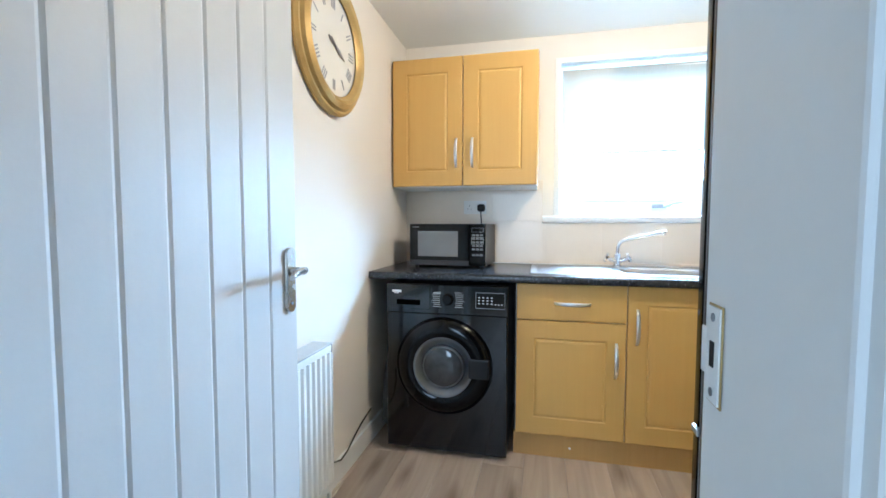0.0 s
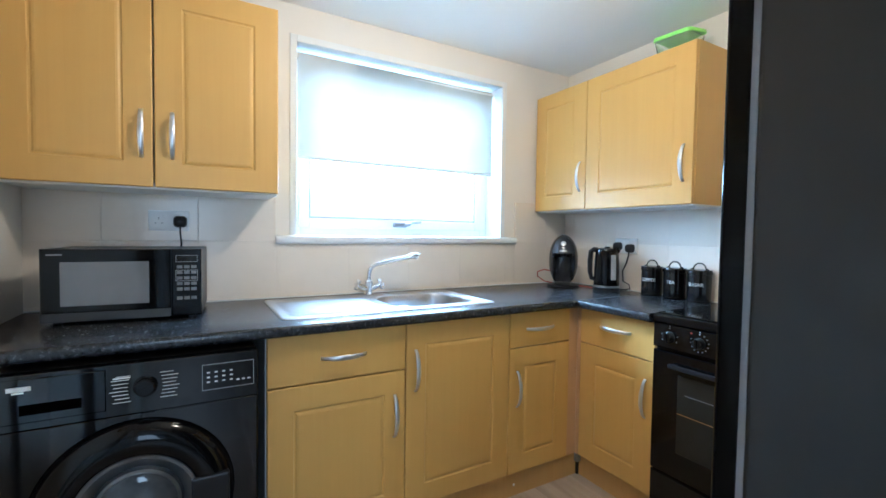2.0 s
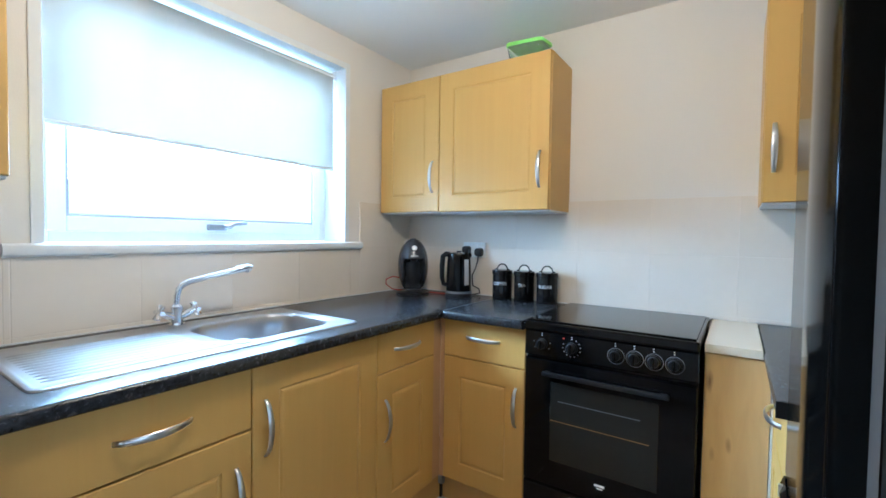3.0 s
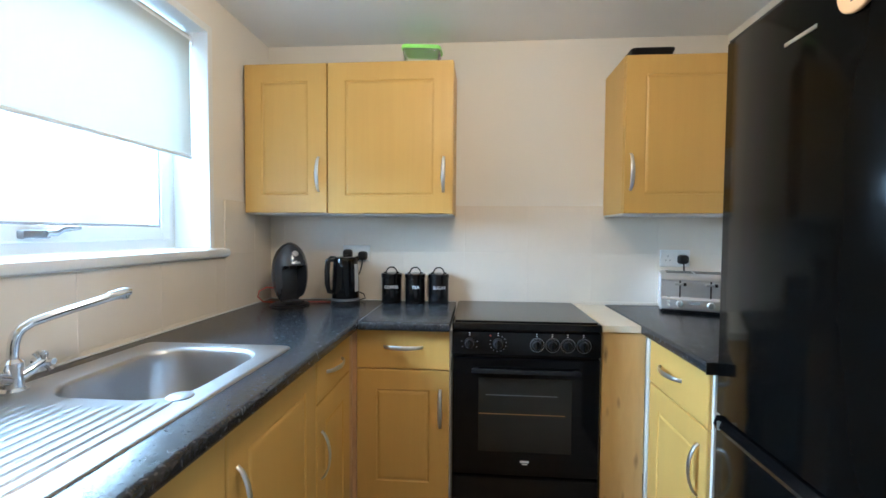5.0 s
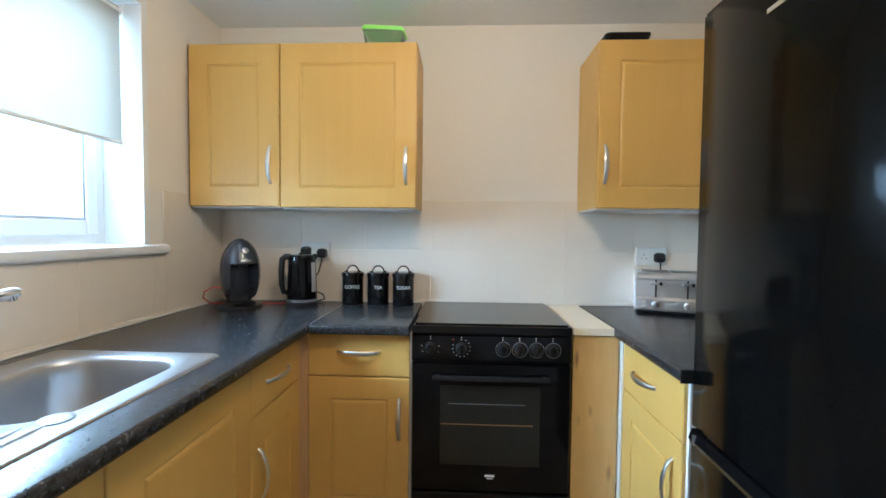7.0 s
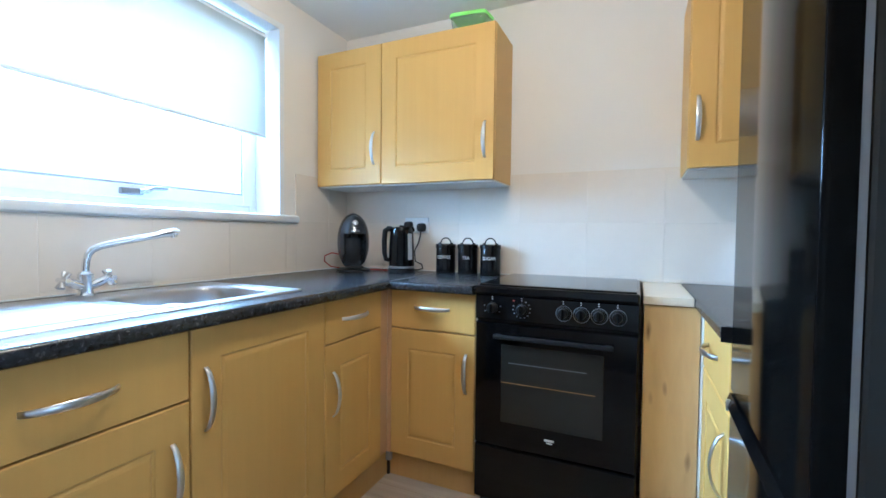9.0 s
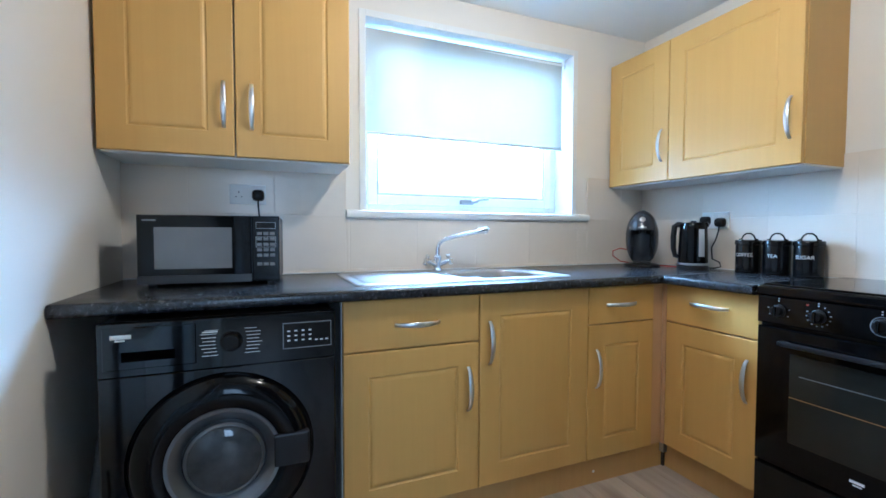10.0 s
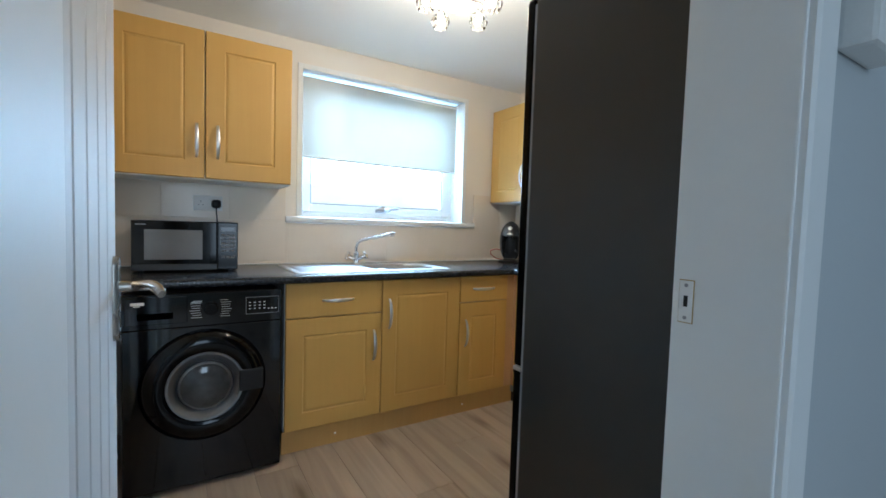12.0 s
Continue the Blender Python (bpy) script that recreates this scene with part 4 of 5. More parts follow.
edges = [e for e in bm.edges if len(e.link_faces) == 1 and (all(v in rows[-1] for v in e.verts) or all(v in bowl[0] for v in e.verts))]
bmesh.ops.triangle_fill(bm, use_beauty=True, edges=edges)
smooth(part("sink_top", bm, M_STEEL, sk), 35)
for k in range(12):
    y = 2.350 + 0.0285 * k
    end = 0.440 + 0.045 * max(0.0, 1 - k / 4) - 0.006 * (k % 2)
    bm = loft(bmesh.new(), [[(x, y - 0.0095 * s, CT + 0.0036), (x, y - 0.006 * s, CT + 0.0036 + 0.0032 * s), (x, y + 0.006 * s, CT + 0.0036 + 0.0032 * s), (x, y + 0.0095 * s, CT + 0.0036)] for x, s in ((0.045, 0.15), (0.065, 1), (end - 0.03, 1), (end, 0.15))])
    smooth(part("drainer_ridge", bm, M_STEEL, sk), 60)
bm = bmesh.new()
lathe(bm, [(0.028, 0.0036), (0.028, 0.0055), (0.022, 0.0075), (0.006, 0.0085)], pose(0.505, 2.352, CT), 24)
smooth(part("overflow_cover", bm, M_STEEL, sk, "round steel cover disc"), 40)
bm = bmesh.new()
lathe(bm, [(0.04, -0.151), (0.036, -0.147), (0.012, -0.149)], pose(bx - 0.06, by, CT), 24)
smooth(part("plug_waste", bm, M_CHROME, sk, "chrome plug waste"))

tp = thing("mixer_tap", pose(0.491, 2.736, CT + 0.004), "chrome mixer tap with two cross handles", "tap")
bm = bmesh.new()
lathe(bm, [(0.026, 0.0), (0.026, 0.006), (0.019, 0.012), (0.017, 0.05), (0.020, 0.055), (0.020, 0.068), (0.013, 0.076)], Matrix(), 20)
smooth(part("tap_body", bm, M_CHROME, tp), 40)
TD = Vector((0.212, -0.076, 0))
bm = bmesh.new()
bend = [(0.0, 0.060), (0.0, 0.085), (0.008, 0.108), (0.030, 0.127), (0.075, 0.141), (0.16, 0.152), (0.45, 0.168), (0.85, 0.187), (1.0, 0.192)]
tube(bm, [tuple(TD * f + Vector((0, 0, z))) for f, z in bend], 0.0105, 12)
tube(bm, [tuple(TD * 0.86 + Vector((0, 0, 0.190))), tuple(TD * 1.05 + Vector((0, 0, 0.199))), tuple(TD * 1.10 + Vector((0, 0, 0.196)))], [0.0125, 0.0125, 0.010], 12)
tube(bm, [tuple(TD * 1.03 + Vector((0, 0, 0.195))), tuple(TD * 1.04 + Vector((0, 0, 0.180)))], 0.0105, 12)
smooth(part("spout", bm, M_CHROME, tp), 40)
for s in (-1, 1):
    bm = bmesh.new()
    tube(bm, [(0, 0, 0.026), (0.040 * s, -0.006, 0.044)], 0.013, 12)
    tube(bm, [(0.040 * s, -0.006, 0.044), (0.060 * s, -0.009, 0.054)], [0.011, 0.013], 12)
    c = Vector((0.060 * s, -0.009, 0.054))
    for a in range(3):
        d = Vector((-0.40 * s * math.sin(radians(60 * a)), math.cos(radians(60 * a)), math.sin(radians(60 * a)))).normalized() * 0.027
        tube(bm, [tuple(c - d), tuple(c), tuple(c + d)], [0.0075, 0.006, 0.0075], 8)
    smooth(part("cross_handle", bm, M_CHROME, tp), 40)

# ---- small appliances on the worktop ----
cm = thing("coffee_machine", pose(1.700, 2.635, CT, 0, 0, -46), "black egg-shaped capsule coffee machine on the worktop", "coffee machine")
bm = bmesh.new()
lathe(bm, [(0.090, 0.0), (0.094, 0.003), (0.092, 0.011), (0.070, 0.018)], Matrix(), 32)
smooth(part("base", bm, M_BLACKPLASTIC, cm), 30)
bm = bmesh.new()
rings = []
for k in range(25):
    t = k / 24
    z = 0.018 + 0.298 * t
    u = 2 * (0.045 + 0.955 * t) - 1
    r = 0.090 * max(0.02, 1 - abs(u) ** 2.25) ** 0.52
    row = []
    for q in range(40):
        a = 2 * math.pi * q / 40
        x, y = r * 0.95 * math.sin(a), -r * 1.05 * math.cos(a)
        inside = max(0.0, 1 - (x / 0.056) ** 2) * max(0.0, 1 - ((z - 0.105) / 0.098) ** 4)
        if y < 0 and inside > 0:
            y = min(y + 0.085 * min(1.0, inside * 2.6), 0.02)
        row.append((x, y, z))
    rings.append(row)
loft(bm, rings)
smooth(part("shell", bm, M_EGG, cm, "glossy graphite egg-shaped shell"), 50)
bm = bmesh.new()
loft(bm, [[(x * 0.95, y - 0.006, z) for x, y in arc(lambda q: (f * 0.062 * math.sin(radians(-58 + 116 * q)), -f * 0.071 * math.cos(radians(-58 + 116 * q))), 9)] for z, f in ((0.215, 1.20), (0.240, 1.08), (0.265, 0.90), (0.285, 0.68))], (False, False), False)
smooth(part("head_lever", bm, M_GREYMETAL, cm, "silver grey top lever"), 50)
bm = bmesh.new()
lathe(bm, [(0.015, 0.0), (0.015, 0.004), (0.011, 0.006)], pose(0, -0.074, 0.262, 58, 0, 0), 20)
smooth(part("lever_button", bm, M_SATIN, cm, "small silver button"), 30)
bm = bmesh.new()
lathe(bm, [(0.016, 0.0), (0.020, 0.02), (0.018, 0.035)], pose(0, -0.045, 0.188), 16)
smooth(part("nozzle", bm, M_BLACKPLASTIC, cm))
part("drip_tray", boxed(-0.045, 0.045, -0.078, -0.010, 0.020, 0.030, 0.004), M_BLACKPLASTIC, cm)

kt = thing("kettle", pose(1.772, 2.372, CT, 0, 0, -62) @ Matrix.Diagonal((0.93, 0.93, 1.12, 1.0)), "black electric kettle on its base, water window on its side", "kettle")
bm = bmesh.new()
lathe(bm, [(0.078, 0.0), (0.080, 0.004), (0.079, 0.014), (0.070, 0.020)], Matrix(), 32)
smooth(part("base", bm, M_BLACKPLASTIC, kt, "black kettle base"), 30)
bm = bmesh.new()
lathe(bm, [(0.0765, 0.0205), (0.0775, 0.023), (0.0765, 0.030), (0.0735, 0.031)], Matrix(), 32, (False, False))
smooth(part("steel_band", bm, M_STEEL, kt, "steel band"), 40)
bm = bmesh.new()
lathe(bm, [(0.068, 0.021), (0.074, 0.026), (0.073, 0.10), (0.069, 0.17), (0.066, 0.206), (0.060, 0.216), (0.020, 0.220)], Matrix(), 32)
body = smooth(part("kettle_body", bm, M_BLACKGLOSS, kt), 40)
part("lid_knob", boxed(-0.014, 0.014, -0.010, 0.010, 0.218, 0.225, 0.003), M_BLACKPLASTIC, kt)
bm = bmesh.new()
tube(bm, [(-0.055, 0, 0.207), (-0.078, 0, 0.208), (-0.095, 0, 0.198), (-0.100, 0, 0.150), (-0.099, 0, 0.095), (-0.090, 0, 0.062), (-0.066, 0, 0.056)], [0.013, 0.014, 0.015, 0.015, 0.014, 0.012, 0.010], 10)
smooth(part("handle", bm, M_BLACKPLASTIC, kt), 50)
bm = bmesh.new()
tube(bm, [(0.044, 0, 0.196), (0.066, 0, 0.208), (0.072, 0, 0.211)], [0.020, 0.013, 0.009], 10)
smooth(part("spout", bm, M_BLACKGLOSS, kt), 50)
bm = bmesh.new()
loft(bm, [[(0.0725 * math.cos(a) * f, -0.0725 * math.sin(a) * f, z) for a in arc(lambda t: radians(33 + 26 * t), 6)] for z, f in ((0.062, 1.028), (0.10, 1.020), (0.15, 0.989), (0.185, 0.962))], (False, False), False)
smooth(part("water_window", bm, M_GAUGE, kt, "pale water gauge strip"))

def wrapped_text(name, words, size, radius, z, material, parent):
    """Lettering laid round a tin of that radius."""
    cu = bpy.data.curves.new(name, "FONT")
    cu.body, cu.size, cu.align_x, cu.align_y, cu.extrude = words, size, "CENTER", "CENTER", 0.0003
    flat = new(name + "_flat", cu)
    me = bpy.data.meshes.new_from_object(flat)
    bpy.data.objects.remove(flat)
    for v in me.vertices:
        a, r = v.co.x / radius, radius + v.co.z
        v.co = (r * math.sin(a), -r * math.cos(a), z + v.co.y)
    me.materials.append(material)
    ob = new(name, me)
    ob.parent = parent
    return ob


for n, (cx, cy, word) in enumerate(((1.858, 2.150, "COFFEE"), (1.858, 2.024, "TEA"), (1.858, 1.900, "SUGAR"))):
    cn = thing("canister", pose(cx, cy, CT, 0, 0, -80), "black enamel canister lettered %s with a loop-handled lid" % word, "canister", "tea coffee sugar canisters")
    bm = bmesh.new()
    lathe(bm, [(0.050, 0.0), (0.053, 0.003), (0.053, 0.008), (0.0515, 0.010), (0.0515, 0.136), (0.050, 0.140)], Matrix(), 36)
    smooth(part("tin", bm, M_BLACK, cn), 30)
    bm = bmesh.new()
    lathe(bm, [(0.0525, 0.132), (0.0545, 0.134), (0.0545, 0.150), (0.052, 0.155), (0.030, 0.158)], Matrix(), 36)
    lid = smooth(part("lid", bm, M_BLACK, cn), 30)
    bm = bmesh.new()
    tube(bm, [(-0.040, 0, 0.157), (-0.028, 0, 0.161), (-0.022, 0, 0.176), (-0.010, 0, 0.186), (0.010, 0, 0.186), (0.022, 0, 0.176), (0.028, 0, 0.161), (0.040, 0, 0.157)], 0.0035, 8)
    smooth(part("loop_handle", bm, M_BLACK, lid), 60)
    wrapped_text("lettering", word, 0.0225, 0.0519, 0.085, M_INK, cn)

ts = thing("toaster", pose(1.668, 0.700, CT, 0, 0, -110), "brushed steel four-slice toaster with black levers", "toaster")
bm = bmesh.new()
TP = ((0.004, 0.018), (0.0, 0.024), (0.0, 0.066), (0.010, 0.078), (0.012, 0.150), (0.004, 0.160), (0.006, 0.172), (0.022, 0.186), (0.20, 0.186), (0.218, 0.172), (0.22, 0.018))
loft(bm, [[(x, y, z) for y, z in TP] for x in (-0.138, 0.138)])
smooth(part("casing", bm, M_TOASTER, ts, "brushed steel casing"), 25)
for s in (-1, 1):
    part("end_cap", boxed(0.138 if s > 0 else -0.146, 0.146 if s > 0 else -0.138, 0.004, 0.216, 0.014, 0.182, 0.004), M_TOASTER, ts)
part("base_tray", boxed(-0.138, 0.138, 0.006, 0.214, 0.008, 0.018, 0.002), M_BLACKPLASTIC, ts)
for x in (-0.062, 0.062):
    part("lever_slot", boxed(x - 0.003, x + 0.003, 0.0085, 0.0125, 0.070, 0.162), M_BLACKPLASTIC, ts, "black lever slot")
    part("lever", boxed(x - 0.022, x + 0.012, -0.018, 0.004, 0.134, 0.144, 0.003), M_SATIN, ts, "silver lever bar")
    part("lever_knob", boxed(x + 0.0125, x + 0.024, -0.018, 0.004, 0.132, 0.146, 0.003), M_BLACKPLASTIC, ts, "black lever tip")
    bm = bmesh.new()
    lathe(bm, [(0.016, 0.0), (0.016, 0.005), (0.012, 0.016), (0.010, 0.017)], y_axis(x, 0.0, 0.046), 20)
    smooth(part("browning_knob", bm, M_SATIN, ts, "silver browning knob"), 30)
    for k in range(3):
        sx = -0.046 if x < 0 else 0.046
        bm = bmesh.new()
        lathe(bm, [(0.007, 0.0), (0.007, 0.004), (0.005, 0.005)], y_axis(x + sx, 0.001 if k < 2 else 0.010, 0.036 + 0.020 * k), 12)
        part("button", bm, M_WHITEPLASTIC, ts, "small round button")
    for y in (0.070, 0.150):
        part("slot", boxed(x - 0.056, x + 0.056, y - 0.016, y + 0.016, 0.1855, 0.1875), M_BLACKPLASTIC, ts, "dark bread slot")
part("maker_badge", boxed(-0.020, 0.020, -0.0010, 0.0005, 0.048, 0.055), M_GREYINK, ts)
for x in (-0.12, 0.12):
    for y in (0.03, 0.19):
        part("foot", boxed(x - 0.010, x + 0.010, y - 0.010, y + 0.010, 0.0, 0.009, 0.001), M_BLACKPLASTIC, ts)


# ---- sockets, plugs and cables ----
def socket(m, label, plugs):
    s = thing("double_socket", m, label, "socket")
    part("face_plate", framed(bmesh.new(), -0.073, 0.073, -0.043, 0.043, [(0.0, 0.0), (0.0, -0.006), (0.003, -0.009)]), M_WHITEPLASTIC, s)
    for x in (-0.036, 0.036):
        part("rocker_switch", boxed(x * 0.42 - 0.006, x * 0.42 + 0.006, -0.0125, -0.0088, 0.012, 0.030, 0.001), M_WHITEPLASTIC, s)
        bm = bmesh.new()
        for dx, dz, w, h in ((0, 0.010, 0.003, 0.008), (-0.011, -0.010, 0.006, 0.003), (0.011, -0.010, 0.006, 0.003)):
            box(bm, x + dx - w / 2, x + dx + w / 2, -0.0097, -0.0088, dz - h / 2, dz + h / 2)
        part("pin_holes", bm, M_BLACKPLASTIC, s)
    return s


def plug(m, label, drop):
    p = thing("plug", m, label, "plug")
    bm = bmesh.new()
    loft(bm, [[(x, y, z) for x, z in rounded(0.050 * f, 0.048 * f, 0.016 * f, 5)] for y, f in ((-0.0095, 1.0), (-0.022, 1.0), (-0.034, 0.86), (-0.038, 0.6))])
    smooth(part("plug_body", bm, M_BLACKPLASTIC, p), 40)
    bm = bmesh.new()
    tube(bm, drop, 0.0035, 7)
    smooth(part("cable", bm, M_BLACKPLASTIC, p, "thin black cable"), 60)
    return p


socket(pose(-0.345, YN - 0.0005, 1.243), "white double wall socket above the microwave", 1)
plug(pose(-0.305, YN - 0.0005, 1.240), "black plug with a cable to the microwave", [(0, -0.026, -0.02), (0, -0.030, -0.045), (0.004, -0.030, -0.09), (0.0, -0.035, -0.16), (-0.02, -0.03, -0.22)])
socket(pose(XE - 0.0085, 2.352, 1.148, 0, 0, -90), "white double wall socket above the kettle", 2)
plug(pose(XE - 0.0085, 2.398, 1.146, 0, 0, -90), "black plug in the socket behind the kettle", [(0, -0.026, -0.02), (0, -0.030, -0.05), (0.0, -0.024, -0.15), (0.01, -0.02, -0.235)])
plug(pose(XE - 0.0085, 2.316, 1.136, 0, 0, -90), "black plug with a cable looping down to the kettle", [(0, -0.026, -0.02), (0, -0.030, -0.045), (-0.012, -0.032, -0.09), (-0.035, -0.030, -0.13), (-0.030, -0.030, -0.19), (0.010, -0.030, -0.205), (0.018, -0.032, -0.228), (-0.01, -0.036, -0.236), (-0.05, -0.06, -0.238)])
socket(pose(XE - 0.0085, 0.690, 1.140, 0, 0, -90), "white double wall socket above the toaster", 1)
plug(pose(XE - 0.0085, 0.655, 1.135, 0, 0, -90), "black plug with a cable to the toaster", [(0, -0.026, -0.02), (0, -0.030, -0.045), (0.004, -0.030, -0.11), (0.0, -0.035, -0.20)])

rc = thing("red_cable", pose(0, 0, 0), "thin red cable trailing over the worktop behind the coffee machine", "cable")
bm = bmesh.new()
tube(bm, [(1.83, 2.40, CT + 0.004), (1.80, 2.47, CT + 0.004), (1.79, 2.54, CT + 0.005), (1.77, 2.62, CT + 0.006), (1.73, 2.71, CT + 0.008), (1.66, 2.755, CT + 0.022), (1.60, 2.750, CT + 0.055), (1.585, 2.735, CT + 0.085), (1.62, 2.715, CT + 0.10), (1.66, 2.69, CT + 0.09)], 0.0035, 7)
smooth(part("cable", bm, M_RED, rc), 60)


sp = thing("sponge", pose(1.40, 0.655, CT, 0, 0, 12), "small yellow sponge on the worktop by the fridge", "sponge")
part("sponge_block", boxed(-0.055, 0.055, -0.035, 0.035, 0.0005, 0.030, 0.006), M_SPONGE, sp)


# ---- on the wall cabinets ----
gb = thing("plastic_tub", pose(1.762, 1.980, 2.063, 0, 0, -90), "clear plastic tub with a lime green lid on the cabinet", "container")
bm = bmesh.new()
loft(bm, [[(x, y, z) for x, y in rounded(w, d, 0.02, 4)] for z, w, d in ((0.0, 0.150, 0.110), (0.004, 0.156, 0.116), (0.080, 0.178, 0.138), (0.079, 0.174, 0.134), (0.006, 0.150, 0.110))], (True, True))
smooth(part("tub", bm, M_CLEARBOX, gb), 40)
bm = bmesh.new()
loft(bm, [[(x, y, z) for x, y in rounded(w, d, 0.024, 4)] for z, w, d in ((0.081, 0.180, 0.140), (0.080, 0.190, 0.150), (0.094, 0.190, 0.150), (0.098, 0.182, 0.142))])
tilt = Matrix.Translation((0, -0.07, 0.081)) @ pose(0, 0, 0, 7, 3, 0) @ Matrix.Translation((0, 0.07, -0.081))
bm.transform(tilt)
smooth(part("lid", bm, M_LIME, gb, "lime green lid, not quite shut"), 40)
tr = thing("baking_tray", pose(1.702, 0.925, 2.0565, 0, 0, -90), "flat black tray lying on the wall cabinet", "tray")
bm = bmesh.new()
loft(bm, [[(x, y, z) for x, y in rounded(w, d, 0.02, 4)] for z, w, d in ((0.0, 0.170, 0.12), (0.030, 0.190, 0.15), (0.036, 0.190, 0.15), (0.036, 0.176, 0.136), (0.006, 0.156, 0.11))])
part("tray", bm, M_BLACKPLASTIC, tr)

mg = thing("fridge_magnet", pose(0.449, 1.0290, 1.704, 0, 0, 178.7), "round pale wooden magnet with writing on the fridge door", "magnet")
bm = bmesh.new()
lathe(bm, [(0.043, 0.0), (0.044, 0.002), (0.044, 0.006), (0.042, 0.008)], y_axis(0, -0.0005, 0), 36)
smooth(part("disc", bm, M_CORK, mg), 30)
bm = bmesh.new()
for z, w in ((0.016, 0.030), (0.007, 0.044), (-0.003, 0.036), (-0.014, 0.040), (-0.022, 0.020)):
    box(bm, -w / 2, w / 2, -0.0092, -0.0083, z, z + 0.0035)
part("writing", bm, M_BLACKPLASTIC, mg, "dark unreadable writing")


# ---- west wall: door leaf, clock, radiator ----
leaf = thing("door_1", pose(-0.597, 0.456, 0), "white painted plank-grooved door standing wide open", "door", kind="structure")
LW, LH = 0.736, 1.981
lx1 = 0.0
bm = bmesh.new()
g, nb = 0.006, 6
edges_y = [0.0] + [0.1275 + 0.0985 * k for k in range(6)] + [LW]
prof = []
for k in range(len(edges_y) - 1):
    a, b = edges_y[k], edges_y[k + 1]
    prof += [(lx1 - (0.0032 if k else 0), a), (lx1, a + (0.007 if k else 0)), (lx1, b - (0.007 if k < len(edges_y) - 2 else 0))]
prof += [(lx1 - 0.002, LW + 0.001), (-0.038, LW + 0.001), (-0.040, LW), (-0.040, 0.0)]
loft(bm, [[(x, y, z) for x, y in prof] for z in (0.008, 0.008 + LH)])
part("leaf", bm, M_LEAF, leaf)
LY = 0.701
for side in (1, -1):
    sx = lx1 if side > 0 else -0.040
    bm = bmesh.new()
    loft(bm, [[(sx + side * d, LY + y, 0.986 + z) for y, z in rounded(0.042 * f, 0.174, 0.020 * f, 6)] for d, f in ((0.0002, 1.0), (0.006, 1.0), (0.010, 0.86))])
    pl = smooth(part("back_plate", bm, M_NICKEL, leaf, "satin nickel back plate"), 40)
    bm = bmesh.new()
    lathe(bm, [(0.012, 0.008), (0.011, 0.030)], Matrix.Translation((sx, LY, 1.010)) @ pose(0, 0, 0, 0, 90 * side, 0), 14)
    tube(bm, [(sx + side * 0.026, LY + 0.004, 1.010), (sx + side * 0.046, LY - 0.002, 1.011), (sx + side * 0.060, LY - 0.020, 1.014), (sx + side * 0.070, LY - 0.055, 1.017), (sx + side * 0.080, LY - 0.095, 1.014), (sx + side * 0.086, LY - 0.118, 1.008)], [0.010, 0.0115, 0.0115, 0.0105, 0.0105, 0.008], 10, 0.8)
    smooth(part("lever", bm, M_NICKEL, pl, "curved nickel lever"), 50)
    for dz in (-0.064, 0.064):
        bm = bmesh.new()
        lathe(bm, [(0.004, 0.0095), (0.004, 0.0115)], Matrix.Translation((sx, LY, 0.986 + dz)) @ pose(0, 0, 0, 0, 90 * side, 0), 10)
        part("screw", bm, M_GREYMETAL, pl)
for z in (0.22, 1.0, 1.76):
    bm = bmesh.new()
    lathe(bm, [(0.006, 0.0), (0.006, 0.09)], pose(0.004, -0.004, z), 10)
    part("hinge", bm, M_SATIN, leaf, "steel butt hinge")

ck0 = (1.790, 1.875)
cl = thing("wall_clock", pose(XW + 0.0005, ck0[0], ck0[1], 0, 0, 90), "round antique gold wall clock with an ivory dial", "clock")
bm = bmesh.new()
lathe(bm, [(0.262, 0.0), (0.285, 0.004), (0.288, 0.018), (0.276, 0.030), (0.266, 0.030), (0.258, 0.044), (0.240, 0.056), (0.224, 0.050), (0.214, 0.036), (0.206, 0.030)], y_axis(0, 0, 0), 64, (True, False))
smooth(part("frame", bm, M_GOLD, cl, "moulded antique gold frame"), 25)
bm = bmesh.new()
lathe(bm, [(0.210, 0.022), (0.020, 0.0225)], y_axis(0, 0, 0), 64)
dl = part("dial", bm, M_DIAL, cl, "ivory dial")
numerals = ("XII", "I", "II", "III", "IIII", "V", "VI", "VII", "VIII", "IX", "X", "XI")
for k, s in enumerate(numerals):
    a = radians(30 * k)
    bm = bmesh.new()
    for i in range(len(s)):
        dx = (i - (len(s) - 1) / 2) * 0.013
        c, sn = math.cos(a), math.sin(a)
        q = [(dx - 0.003, 0.142), (dx + 0.003, 0.142), (dx + 0.003, 0.184), (dx - 0.003, 0.184)]
        loft(bm, [[(x * c + z * sn, y, -x * sn + z * c) for x, z in q] for y in (-0.0240, -0.0226)])
    part("numeral", bm, M_GREYINK, dl, "grey roman numeral bars")
for nm, a, ln, w in (("hour_hand", 112, 0.10, 0.010), ("minute_hand", 292, 0.05, 0.012)):
    a = radians(a)
    c, sn = math.cos(a), math.sin(a)
    bm = bmesh.new()
    q = [(-w / 2, -0.02), (w / 2, -0.02), (w, ln * 0.5), (0.001, ln), (-0.001, ln), (-w, ln * 0.5)]
    loft(bm, [[(x * c + z * sn, y, -x * sn + z * c) for x, z in q] for y in (-0.028, -0.0262)])
    part(nm, bm, M_GREYMETAL, dl, "dark clock hand")

